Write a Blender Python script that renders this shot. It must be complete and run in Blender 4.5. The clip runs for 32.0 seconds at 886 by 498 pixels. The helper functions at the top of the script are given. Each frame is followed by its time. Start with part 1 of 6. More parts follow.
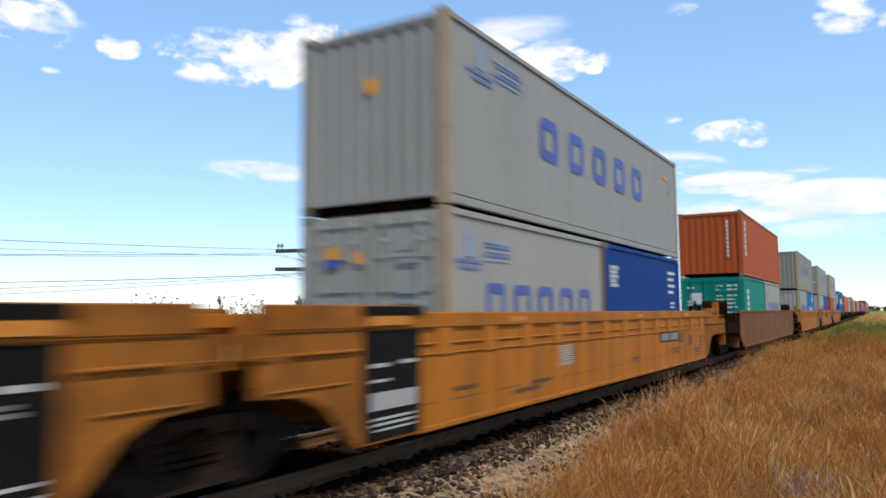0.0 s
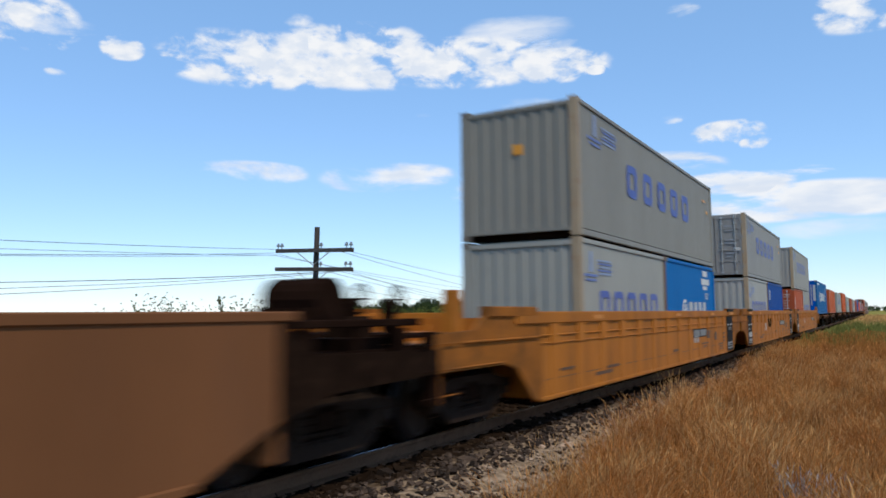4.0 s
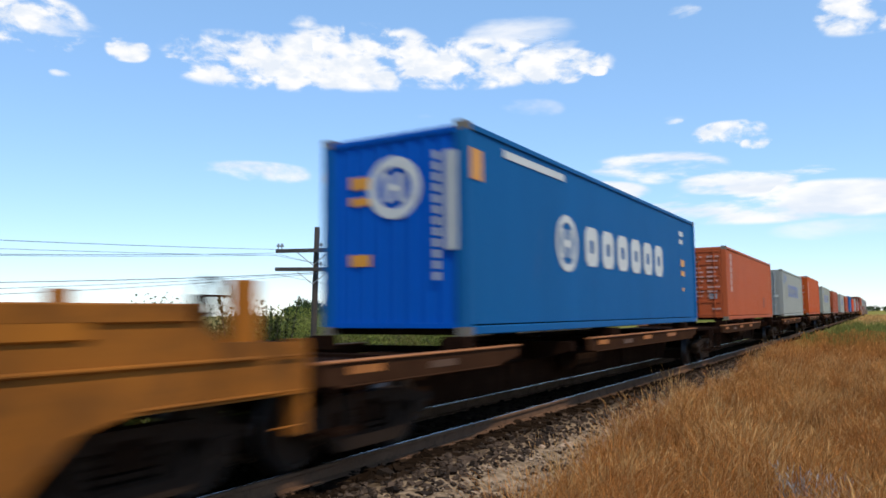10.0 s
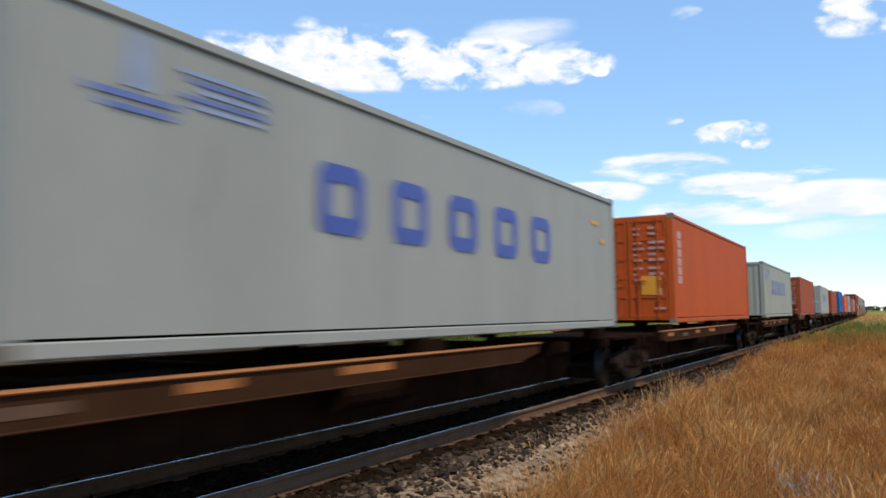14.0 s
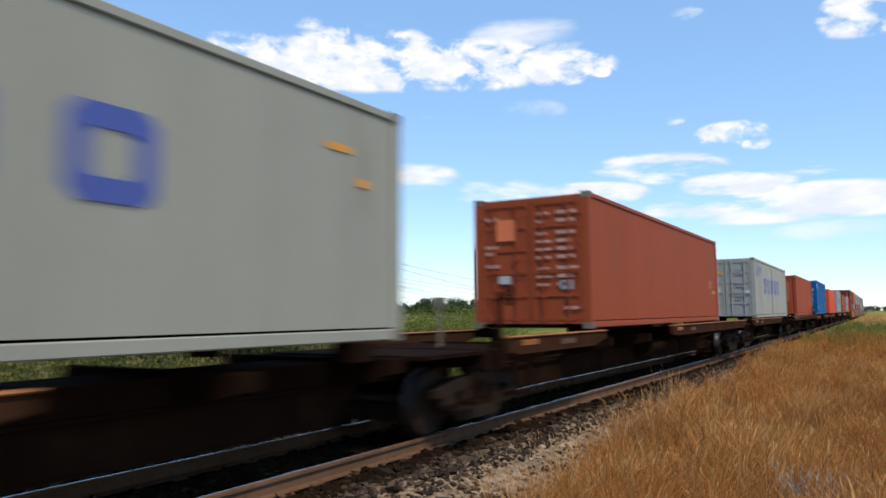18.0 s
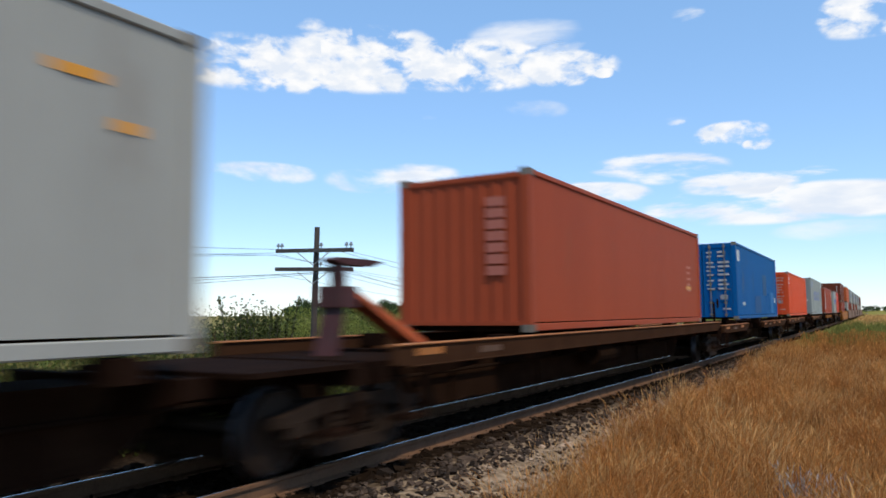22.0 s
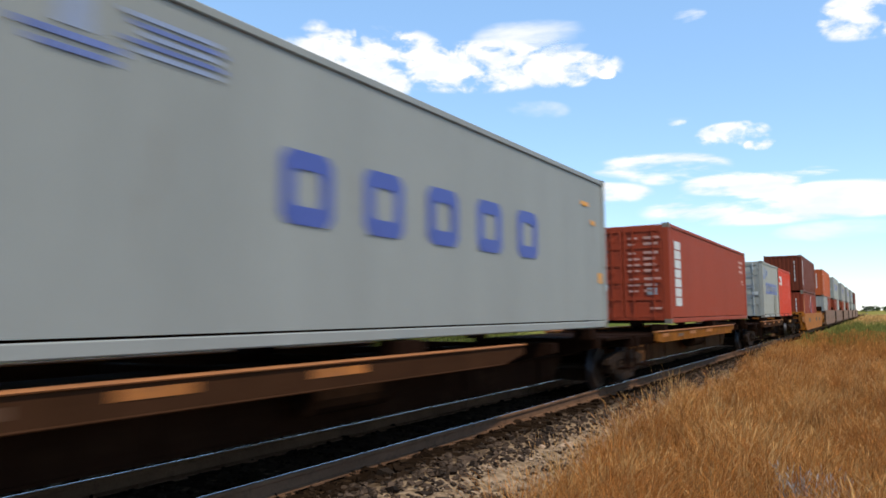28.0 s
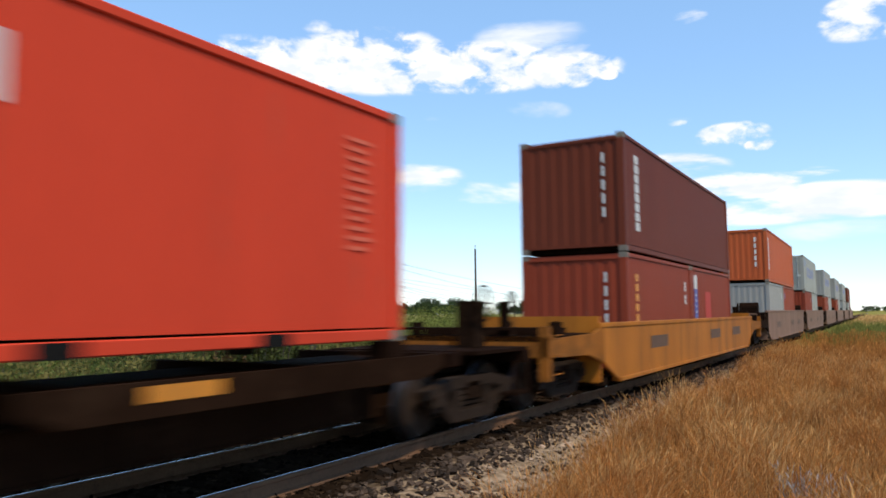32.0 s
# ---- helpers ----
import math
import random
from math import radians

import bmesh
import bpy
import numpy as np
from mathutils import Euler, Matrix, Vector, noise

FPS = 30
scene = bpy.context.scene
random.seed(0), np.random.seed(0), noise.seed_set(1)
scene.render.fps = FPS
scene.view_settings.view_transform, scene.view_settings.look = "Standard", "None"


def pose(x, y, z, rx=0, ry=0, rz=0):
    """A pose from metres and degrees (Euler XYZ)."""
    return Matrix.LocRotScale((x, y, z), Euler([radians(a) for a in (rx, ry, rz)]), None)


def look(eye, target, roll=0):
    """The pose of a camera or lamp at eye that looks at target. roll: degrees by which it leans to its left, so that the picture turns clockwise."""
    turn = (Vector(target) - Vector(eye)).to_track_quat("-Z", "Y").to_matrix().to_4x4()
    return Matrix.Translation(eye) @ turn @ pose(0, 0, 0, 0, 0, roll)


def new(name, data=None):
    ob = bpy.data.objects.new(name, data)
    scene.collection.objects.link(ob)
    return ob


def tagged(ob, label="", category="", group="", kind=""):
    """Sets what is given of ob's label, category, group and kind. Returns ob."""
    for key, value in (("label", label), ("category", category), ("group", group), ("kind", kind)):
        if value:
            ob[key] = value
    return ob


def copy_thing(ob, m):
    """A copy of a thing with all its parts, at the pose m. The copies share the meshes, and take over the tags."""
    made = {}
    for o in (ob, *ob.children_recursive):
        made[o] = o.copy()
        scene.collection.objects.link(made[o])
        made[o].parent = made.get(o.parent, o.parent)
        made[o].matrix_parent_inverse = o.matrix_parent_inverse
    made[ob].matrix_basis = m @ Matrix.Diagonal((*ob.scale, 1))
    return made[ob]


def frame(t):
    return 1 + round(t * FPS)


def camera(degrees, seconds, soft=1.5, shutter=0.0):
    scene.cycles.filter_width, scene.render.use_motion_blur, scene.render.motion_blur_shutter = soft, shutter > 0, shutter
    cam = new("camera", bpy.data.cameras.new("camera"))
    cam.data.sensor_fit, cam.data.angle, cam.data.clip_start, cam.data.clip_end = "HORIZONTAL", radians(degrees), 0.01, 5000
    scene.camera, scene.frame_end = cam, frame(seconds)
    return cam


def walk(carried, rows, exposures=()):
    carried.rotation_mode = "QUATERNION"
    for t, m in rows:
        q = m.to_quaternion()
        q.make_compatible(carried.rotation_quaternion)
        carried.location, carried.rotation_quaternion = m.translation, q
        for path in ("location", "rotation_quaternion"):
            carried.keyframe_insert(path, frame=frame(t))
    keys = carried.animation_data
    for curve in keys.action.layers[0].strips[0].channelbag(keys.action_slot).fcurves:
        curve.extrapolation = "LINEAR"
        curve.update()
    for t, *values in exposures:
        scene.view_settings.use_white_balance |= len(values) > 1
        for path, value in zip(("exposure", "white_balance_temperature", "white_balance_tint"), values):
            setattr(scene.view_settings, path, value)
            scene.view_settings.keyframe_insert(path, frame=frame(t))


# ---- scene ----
# The camera stands beside a railway line. x points away from the line, y along it, z up from the top of the rails.
EYE = 1.567
cam = camera(61.8, 32.0, soft=1.65, shutter=0.8)
CAM_POSE = pose(0, 0, EYE, 0, 0, 31.15) @ pose(0, 0, 0, 90 + 5.01) @ pose(0, 0, 0, 0, 0, -0.51)
# stops, kelvin, tint: the camera warms its picture a little as it brightens
EXPOSURES = [(0, 0.51, 6682, 10), (1, 0.49, 6654, 10), (2, 0.24, 6304, 10), (4, 0.22, 6276, 10), (5, 0.15, 6180, 10), (6, 0.46, 6612, 10), (8, 0.58, 6780, 10), (9, 0.5, 6668, 10), (10, 0.4, 6528, 10), (12, 0.5, 6668, 10), (14, 0.48, 6640, 10), (15, 0.43, 6570, 10), (18, 0.43, 6570, 10), (19, 0.44, 6584, 10), (20, 0.62, 6836, 10), (21, 0.38, 6500, 10), (22, 0.34, 6444, 10), (24, 0.53, 6710, 10), (26, 0.7, 6948, 10), (27, 0.74, 7004, 10), (28, 0.58, 6780, 10), (29, 0.6, 6808, 10), (30, 0.74, 7004, 10), (31, 0.6, 6808, 10), (32, 0.54, 6724, 10)]
walk(cam, [(0, CAM_POSE), (32, CAM_POSE)], exposures=EXPOSURES)

# ---- world, sun ----
SUN_EL, SUN_AZ = 55.0, 122.0  # degrees above the horizon; clockwise from the line's far end
world = bpy.data.worlds.new("sky")
scene.world = world
world.use_nodes = True
wn = world.node_tree.nodes
sky = wn.new("ShaderNodeTexSky")
sky.sky_type, sky.sun_disc = "NISHITA", False
sky.sun_elevation, sky.sun_rotation = radians(SUN_EL), radians(SUN_AZ)
sky.air_density, sky.dust_density, sky.ozone_density = 1.0, 0.0, 2.5
wn["Background"].inputs["Strength"].default_value = 0.142
tint = wn.new("ShaderNodeMix")
tint.data_type, tint.blend_type = "RGBA", "MULTIPLY"
tint.inputs[0].default_value = 1.0
tint.inputs[7].default_value = (0.96, 0.99, 1.10, 1)
world.node_tree.links.new(sky.outputs[0], tint.inputs[6])
even = wn.new("ShaderNodeMix")  # a flat blue mixed in evens out the sky between zenith and horizon
even.data_type = "RGBA"
even.inputs[0].default_value = 0.42
even.inputs[7].default_value = (1.68, 3.35, 5.35, 1)
world.node_tree.links.new(tint.outputs[2], even.inputs[6])
world.node_tree.links.new(even.outputs[2], wn["Background"].inputs[0])
sun = new("sun", bpy.data.lights.new("sun", "SUN"))
sun.data.energy, sun.data.angle, sun.data.color = 2.4, radians(0.6), (1.0, 0.905, 0.735)
_az = radians(SUN_AZ)
sun.matrix_world = look((0, 0, 60), (-math.sin(_az) * math.cos(radians(SUN_EL)), -math.cos(_az) * math.cos(radians(SUN_EL)),
                                     60 - math.sin(radians(SUN_EL))))

# ---- the line: a gentle curve to the left that runs out into a straight ----
RADIUS, MID = 2812.0, 5.976  # the curve's radius at the camera, and the distance to the middle of the line
EASE, STRAIGHT = 26.0, 58.0  # where the curve begins to ease, and where the straight begins
SCALE = 1 - MID / RADIUS


def bend(s):
    """How far the line has swung to the left, s metres along it."""
    s = np.asarray(s, float)
    x, n = np.clip(s - EASE, 0, STRAIGHT - EASE), STRAIGHT - EASE
    return (np.minimum(s, EASE) ** 2 / 2 + EASE * x + x * x / 2 - x ** 3 / (6 * n) + (EASE + n / 2) * np.maximum(s - STRAIGHT, 0)) / RADIUS


def heading(s):
    x, n = min(max(s - EASE, 0.0), STRAIGHT - EASE), STRAIGHT - EASE
    return (min(s, EASE) + x - x * x / (2 * n)) / RADIUS


def along(s, out=0.0, z=0.0):
    """The pose on the line, s metres along it, out metres from its middle towards the camera's side."""
    a = heading(s)
    return pose(-MID - float(bend(s)) + out * math.cos(a), s * SCALE + out * math.sin(a), z, 0, 0, math.degrees(a))


def gone(t):
    """How far the train has rolled after t seconds."""
    return 10.4518 * t + 0.0045084 * t * t - 0.00010222 * t ** 3


# ---- geometry helpers ----
class Geo:
    def __init__(self):
        self.v, self.f = [], []

    def add(self, verts, faces):
        n = len(self.v)
        self.v += [tuple(p) for p in verts]
        self.f += [tuple(i + n for i in f) for f in faces]
        return self

    def box(self, x0, x1, y0, y1, z0, z1):
        return self.add([(x, y, z) for x in (x0, x1) for y in (y0, y1) for z in (z0, z1)],
                        [(0, 1, 3, 2), (4, 6, 7, 5), (0, 4, 5, 1), (2, 3, 7, 6), (0, 2, 6, 4), (1, 5, 7, 3)])

    def chamfered(self, x0, x1, y0, y1, z0, z1, c=0.012):
        """A box with its edges along y broken."""
        return self.prism([(x0 + c, z0), (x1 - c, z0), (x1, z0 + c), (x1, z1 - c), (x1 - c, z1), (x0 + c, z1), (x0, z1 - c), (x0, z0 + c)], y0, y1)

    def prism(self, poly, y0, y1, axis="y"):
        """A polygon pushed along an axis: (x, z) along y, (y, z) along x, (x, y) along z."""
        n = len(poly)
        at = {"y": lambda p, q: (p[0], q, p[1]), "x": lambda p, q: (q, p[0], p[1]), "z": lambda p, q: (p[0], p[1], q)}[axis]
        return self.add([at(p, y0) for p in poly] + [at(p, y1) for p in poly],
                        [tuple(range(n)), tuple(range(2 * n - 1, n - 1, -1))] + [(i, (i + 1) % n, n + (i + 1) % n, n + i) for i in range(n)])

    def cyl(self, a, b, r, n=12, r2=None):
        a, b = Vector(a), Vector(b)
        w = (b - a).normalized()
        u = w.orthogonal().normalized()
        v = w.cross(u)
        r2 = r if r2 is None else r2
        ring = [u * math.cos(2 * math.pi * i / n) + v * math.sin(2 * math.pi * i / n) for i in range(n)]
        return self.add([a + p * r for p in ring] + [b + p * r2 for p in ring],
                        [tuple(range(n - 1, -1, -1)), tuple(range(n, 2 * n))] + [(i, (i + 1) % n, n + (i + 1) % n, n + i) for i in range(n)])

    def lathe(self, profile, n=28):
        """A profile of (radius, x) turned round the x axis."""
        k = len(profile)
        return self.add([(x, r * math.cos(2 * math.pi * i / n), r * math.sin(2 * math.pi * i / n)) for i in range(n) for r, x in profile],
                        [(i * k + j, i * k + (j + 1) % k, ((i + 1) % n) * k + (j + 1) % k, ((i + 1) % n) * k + j) for i in range(n) for j in range(k)])

    def mesh(self, name, material=None, smooth=False):
        me = bpy.data.meshes.new(name)
        me.from_pydata(self.v, [], self.f)
        bm = bmesh.new()
        bm.from_mesh(me)
        bmesh.ops.recalc_face_normals(bm, faces=bm.faces)
        bm.to_mesh(me)
        bm.free()
        if smooth:
            me.polygons.foreach_set("use_smooth", [True] * len(me.polygons))
        if material:
            me.materials.append(material)
        return me


def part(name, geo, material, parent, label="", at=None, smooth=False):
    """One mesh object under a thing or under a part. geo: a Geo, or a mesh that is shared."""
    me = geo if isinstance(geo, bpy.types.Mesh) else geo.mesh(name, material, smooth)
    ob = new(name, me)
    ob.parent = parent
    if at is not None:
        ob.matrix_basis = at
    return tagged(ob, label=label)


# ---- materials ----
def material(name, colour, rough=0.6, metal=0.0, vary=0.15, dirt=None, dirt_amount=0.3, scale=1.0, bump=0.1, streak=False, random_vary=0.0, coords="Object", spec=0.5):
    """A surface with a fine grain, broad patches and worn or dirty spots with a shape of their own."""
    m = bpy.data.materials.new(name)
    m.use_nodes = True
    nt = m.node_tree
    nodes, link = nt.nodes, nt.links.new
    bsdf = nodes["Principled BSDF"]
    tc = nodes.new("ShaderNodeTexCoord")
    mp = nodes.new("ShaderNodeMapping")
    mp.inputs["Scale"].default_value = (scale, scale, scale * (0.15 if streak else 1.0))
    link(tc.outputs[coords], mp.inputs[0])
    broad, fine = nodes.new("ShaderNodeTexNoise"), nodes.new("ShaderNodeTexNoise")
    broad.inputs["Scale"].default_value, broad.inputs["Detail"].default_value = 1.3, 5
    fine.inputs["Scale"].default_value, fine.inputs["Detail"].default_value = 22, 4
    link(mp.outputs[0], broad.inputs[0])
    link(mp.outputs[0], fine.inputs[0])
    ramp = nodes.new("ShaderNodeValToRGB")
    dark = tuple(c * (1 - vary) for c in colour)
    light = tuple(min(1, c * (1 + vary * 0.7)) for c in colour)
    ramp.color_ramp.elements[0].position, ramp.color_ramp.elements[1].position = 0.3, 0.7
    ramp.color_ramp.elements[0].color, ramp.color_ramp.elements[1].color = (*dark, 1), (*light, 1)
    mixn = nodes.new("ShaderNodeMath")
    mixn.operation = "MULTIPLY_ADD"
    mixn.inputs[1].default_value = 0.35
    sub = nodes.new("ShaderNodeMath")
    sub.operation = "MULTIPLY"
    sub.inputs[1].default_value = 0.65
    link(broad.outputs[0], sub.inputs[0])
    link(fine.outputs[0], mixn.inputs[0])
    link(sub.outputs[0], mixn.inputs[2])
    link(mixn.outputs[0], ramp.inputs[0])
    colour_out = ramp.outputs[0]
    if dirt:
        spots = nodes.new("ShaderNodeTexNoise")
        spots.inputs["Scale"].default_value, spots.inputs["Detail"].default_value, spots.inputs["Roughness"].default_value = 2.2, 9, 0.68
        off = nodes.new("ShaderNodeMapping")
        off.inputs["Location"].default_value = (13.7, 5.1, 2.9)
        link(mp.outputs[0], off.inputs[0])
        link(off.outputs[0], spots.inputs[0])
        cut = nodes.new("ShaderNodeMapRange")
        cut.inputs[1].default_value, cut.inputs[2].default_value = 0.68 - 0.3 * dirt_amount, 0.78
        link(spots.outputs[0], cut.inputs[0])
        mix = nodes.new("ShaderNodeMix")
        mix.data_type = "RGBA"
        mix.inputs[7].default_value = (*dirt, 1)
        link(cut.outputs[0], mix.inputs[0])
        link(colour_out, mix.inputs[6])
        colour_out = mix.outputs[2]
    if random_vary:
        info = nodes.new("ShaderNodeObjectInfo") if coords == "Object" else nodes.new("ShaderNodeNewGeometry")
        hsv = nodes.new("ShaderNodeHueSaturation")
        rng = nodes.new("ShaderNodeMapRange")
        rng.inputs[3].default_value, rng.inputs[4].default_value = 1 - random_vary, 1 + random_vary
        link(info.outputs["Random" if coords == "Object" else "Random Per Island"], rng.inputs[0])
        link(rng.outputs[0], hsv.inputs["Value"])
        link(colour_out, hsv.inputs["Color"])
        colour_out = hsv.outputs[0]
    link(colour_out, bsdf.inputs["Base Color"])
    bsdf.inputs["Roughness"].default_value, bsdf.inputs["Metallic"].default_value = rough, metal
    bsdf.inputs["Specular IOR Level"].default_value = spec
    if bump:
        bp = nodes.new("ShaderNodeBump")
        bp.inputs["Strength"].default_value, bp.inputs["Distance"].default_value = bump, 0.02
        link(fine.outputs[0], bp.inputs["Height"])
        link(bp.outputs[0], bsdf.inputs["Normal"])
    return m


RUST = (0.13, 0.055, 0.028)
PAINTS = {}


def paint(colour, dirt=(0.16, 0.10, 0.06), amount=0.12, rough=0.5):
    key = (colour, dirt, amount)
    if key not in PAINTS:
        PAINTS[key] = material("painted_steel", colour, rough=rough, vary=0.12, dirt=dirt, dirt_amount=amount, scale=0.7, bump=0.03, streak=True, spec=0.14 if min(colour) > 0.12 else 0.05)
    return PAINTS[key]


YELLOW = material("yellow_car_paint", (0.385, 0.128, 0.0145), rough=0.65, vary=0.22, dirt=(0.17, 0.068, 0.018), dirt_amount=0.6, scale=0.8, bump=0.05, streak=True, spec=0.12)
YELLOW_GRIMY = material("grimy_yellow_car_paint", (0.30, 0.102, 0.016), rough=0.75, vary=0.3, dirt=(0.085, 0.038, 0.014), dirt_amount=0.85, scale=1.1, bump=0.08, spec=0.08)
BROWN_CAR = material("weathered_brown_car_paint", (0.175, 0.070, 0.026), rough=0.75, vary=0.2, dirt=(0.14, 0.06, 0.028), dirt_amount=0.5, scale=0.8, bump=0.08, streak=True, spec=0.12)
GREY_CAR = material("weathered_grey_brown_car_paint", (0.22, 0.125, 0.085), rough=0.7, vary=0.2, dirt=(0.12, 0.07, 0.045), dirt_amount=0.4, scale=0.8, bump=0.08, streak=True, spec=0.12)
# Rust taken near black: shade under the cars is put into its colour.
RUSTY = material("rusty_shaded_steel", (0.015, 0.0072, 0.0045), rough=0.9, vary=0.4, dirt=(0.024, 0.012, 0.0075), dirt_amount=0.6, scale=1.5, bump=0.2, spec=0.01)
RUST_SILL = material("rusty_orange_brown_sill", (0.050, 0.022, 0.011), rough=0.8, vary=0.35, dirt=(0.036, 0.017, 0.009), dirt_amount=0.6, scale=1.2, bump=0.15, spec=0.01)
# Girder colour in two copies: BELLY_BROWN as lit, BELLY with shade put in.
BELLY_BROWN = material("lit_rusty_girder", (0.085, 0.040, 0.018), rough=0.85, vary=0.35, dirt=(0.05, 0.024, 0.013), dirt_amount=0.6, scale=1.0, bump=0.15, spec=0.02)
BELLY = material("shaded_grimy_girder", (0.019, 0.009, 0.005), rough=0.9, vary=0.4, dirt=(0.04, 0.021, 0.012), dirt_amount=0.5, scale=0.9, bump=0.2, spec=0.01)
# Grime, with the shade under the train put into its base colour too.
GRIME = material("grimy_shaded_steel", (0.016, 0.0085, 0.0052), rough=0.9, vary=0.4, dirt=(0.045, 0.024, 0.014), dirt_amount=0.5, scale=3, bump=0.3, spec=0.01)
TRUCK = material("brown_cast_steel", (0.027, 0.0165, 0.011), rough=0.9, vary=0.35, dirt=(0.042, 0.026, 0.017), dirt_amount=0.5, scale=3, bump=0.3, spec=0.08)
WHEEL = material("worn_wheel_steel", (0.040, 0.024, 0.016), rough=0.75, metal=0.2, vary=0.3, scale=4, bump=0.1, spec=0.2)
TREAD = material("polished_wheel_tread", (0.075, 0.072, 0.078), rough=0.45, metal=1.0, vary=0.15, scale=4, bump=0.03)
BLACK = material("black_panel_paint", (0.008, 0.007, 0.006), rough=0.7, vary=0.3, dirt=(0.03, 0.018, 0.012), dirt_amount=0.4, scale=2, bump=0.03, spec=0.1)
WHITE = material("white_marking_paint", (0.58, 0.57, 0.53), rough=0.55, vary=0.08, dirt=(0.35, 0.3, 0.24), dirt_amount=0.35, scale=2, bump=0.02)
BLUE_MARK = material("blue_marking_paint", (0.055, 0.082, 0.30), rough=0.5, vary=0.1, scale=2, bump=0.02)
AMBER = material("amber_marking_sticker", (0.66, 0.27, 0.015), rough=0.45, vary=0.12, scale=2, bump=0.02)
ORANGE = material("orange_reflector_paint", (0.56, 0.20, 0.014), rough=0.6, vary=0.3, dirt=(0.22, 0.08, 0.02), dirt_amount=0.6, scale=2, bump=0.03)
PLATE = material("scuffed_grey_plate", (0.20, 0.20, 0.19), rough=0.6, vary=0.3, dirt=(0.09, 0.07, 0.05), dirt_amount=0.5, scale=4, bump=0.03)
OLD_ORANGE = material("grimy_orange_reflector_paint", (0.40, 0.13, 0.018), rough=0.7, vary=0.4, dirt=(0.12, 0.05, 0.02), dirt_amount=0.8, scale=2, bump=0.03)
SILVER = material("grey_sticker", (0.42, 0.42, 0.40), rough=0.5, vary=0.1, scale=3, bump=0.02)
CASTING = material("scuffed_casting", (0.20, 0.17, 0.13), rough=0.6, metal=0.3, vary=0.3, dirt=RUST, dirt_amount=0.5, scale=3, bump=0.1)
RODS = material("galvanised_rod", (0.42, 0.42, 0.40), rough=0.45, metal=0.5, vary=0.2, scale=4, bump=0.05)
OCHRE_SILL = material("worn_ochre_sill", (0.26, 0.092, 0.016), rough=0.8, vary=0.35, dirt=(0.07, 0.030, 0.013), dirt_amount=0.8, scale=1.2, bump=0.15, spec=0.02)
# Sunlight along the flange's top is put into this lighter tan.
SILL_EDGE = material("sunlit_tan_sill_edge", (0.34, 0.13, 0.045), rough=0.7, vary=0.3, dirt=(0.14, 0.06, 0.03), dirt_amount=0.5, scale=1.2, bump=0.1, spec=0.2)
OCHRE_POST = material("ochre_stained_paint", (0.34, 0.25, 0.15), rough=0.6, vary=0.2, dirt=(0.25, 0.12, 0.05), dirt_amount=0.5, scale=1.5, bump=0.05)

PRINT_RED = material("worn_pale_print_on_red", (0.50, 0.27, 0.21), rough=0.6, vary=0.25, dirt=(0.33, 0.09, 0.05), dirt_amount=0.6, scale=4, bump=0.02)
RUST_POST = material("rust_stained_post", (0.15, 0.085, 0.05), rough=0.75, vary=0.35, dirt=(0.28, 0.20, 0.13), dirt_amount=0.5, scale=1.5, bump=0.08, streak=True)

# ---- containers ----
LOW, HIGH = 2.591, 2.896
WIDE = 2.438
TRAIN = []  # thing, place on the train, height


def ride(thing, u, z=0.0):
    TRAIN.append((thing, u, z))
    thing.matrix_basis = along(u, 0, z)
    return thing


def corrugated(length, z0, z1, face, pitch=0.278, depth=0.014):
    """A pressed wall along y with upright folds; its outer flats lie at x = face."""
    g = Geo()
    sign = 1 if face > 0 else -1
    n = max(3, round(length / pitch))
    p = length / n
    prof = []
    for i in range(n):
        y = -length / 2 + i * p
        prof += [(y, 0), (y + p * 0.40, 0), (y + p * 0.5, depth), (y + p * 0.9, depth)]
    prof.append((length / 2, 0))
    for y, dep in prof:
        g.v += [(face - sign * dep, y, z0), (face - sign * dep, y, z1)]
    g.f += [(2 * i, 2 * i + 2, 2 * i + 3, 2 * i + 1) for i in range(len(prof) - 1)]
    return g


def turned(g):
    """The same across the train: y becomes x."""
    g.v = [(y, x, z) for x, y, z in g.v]
    return g


MESHES = {}


def shared(key, build):
    if key not in MESHES:
        MESHES[key] = build()
    return MESHES[key]


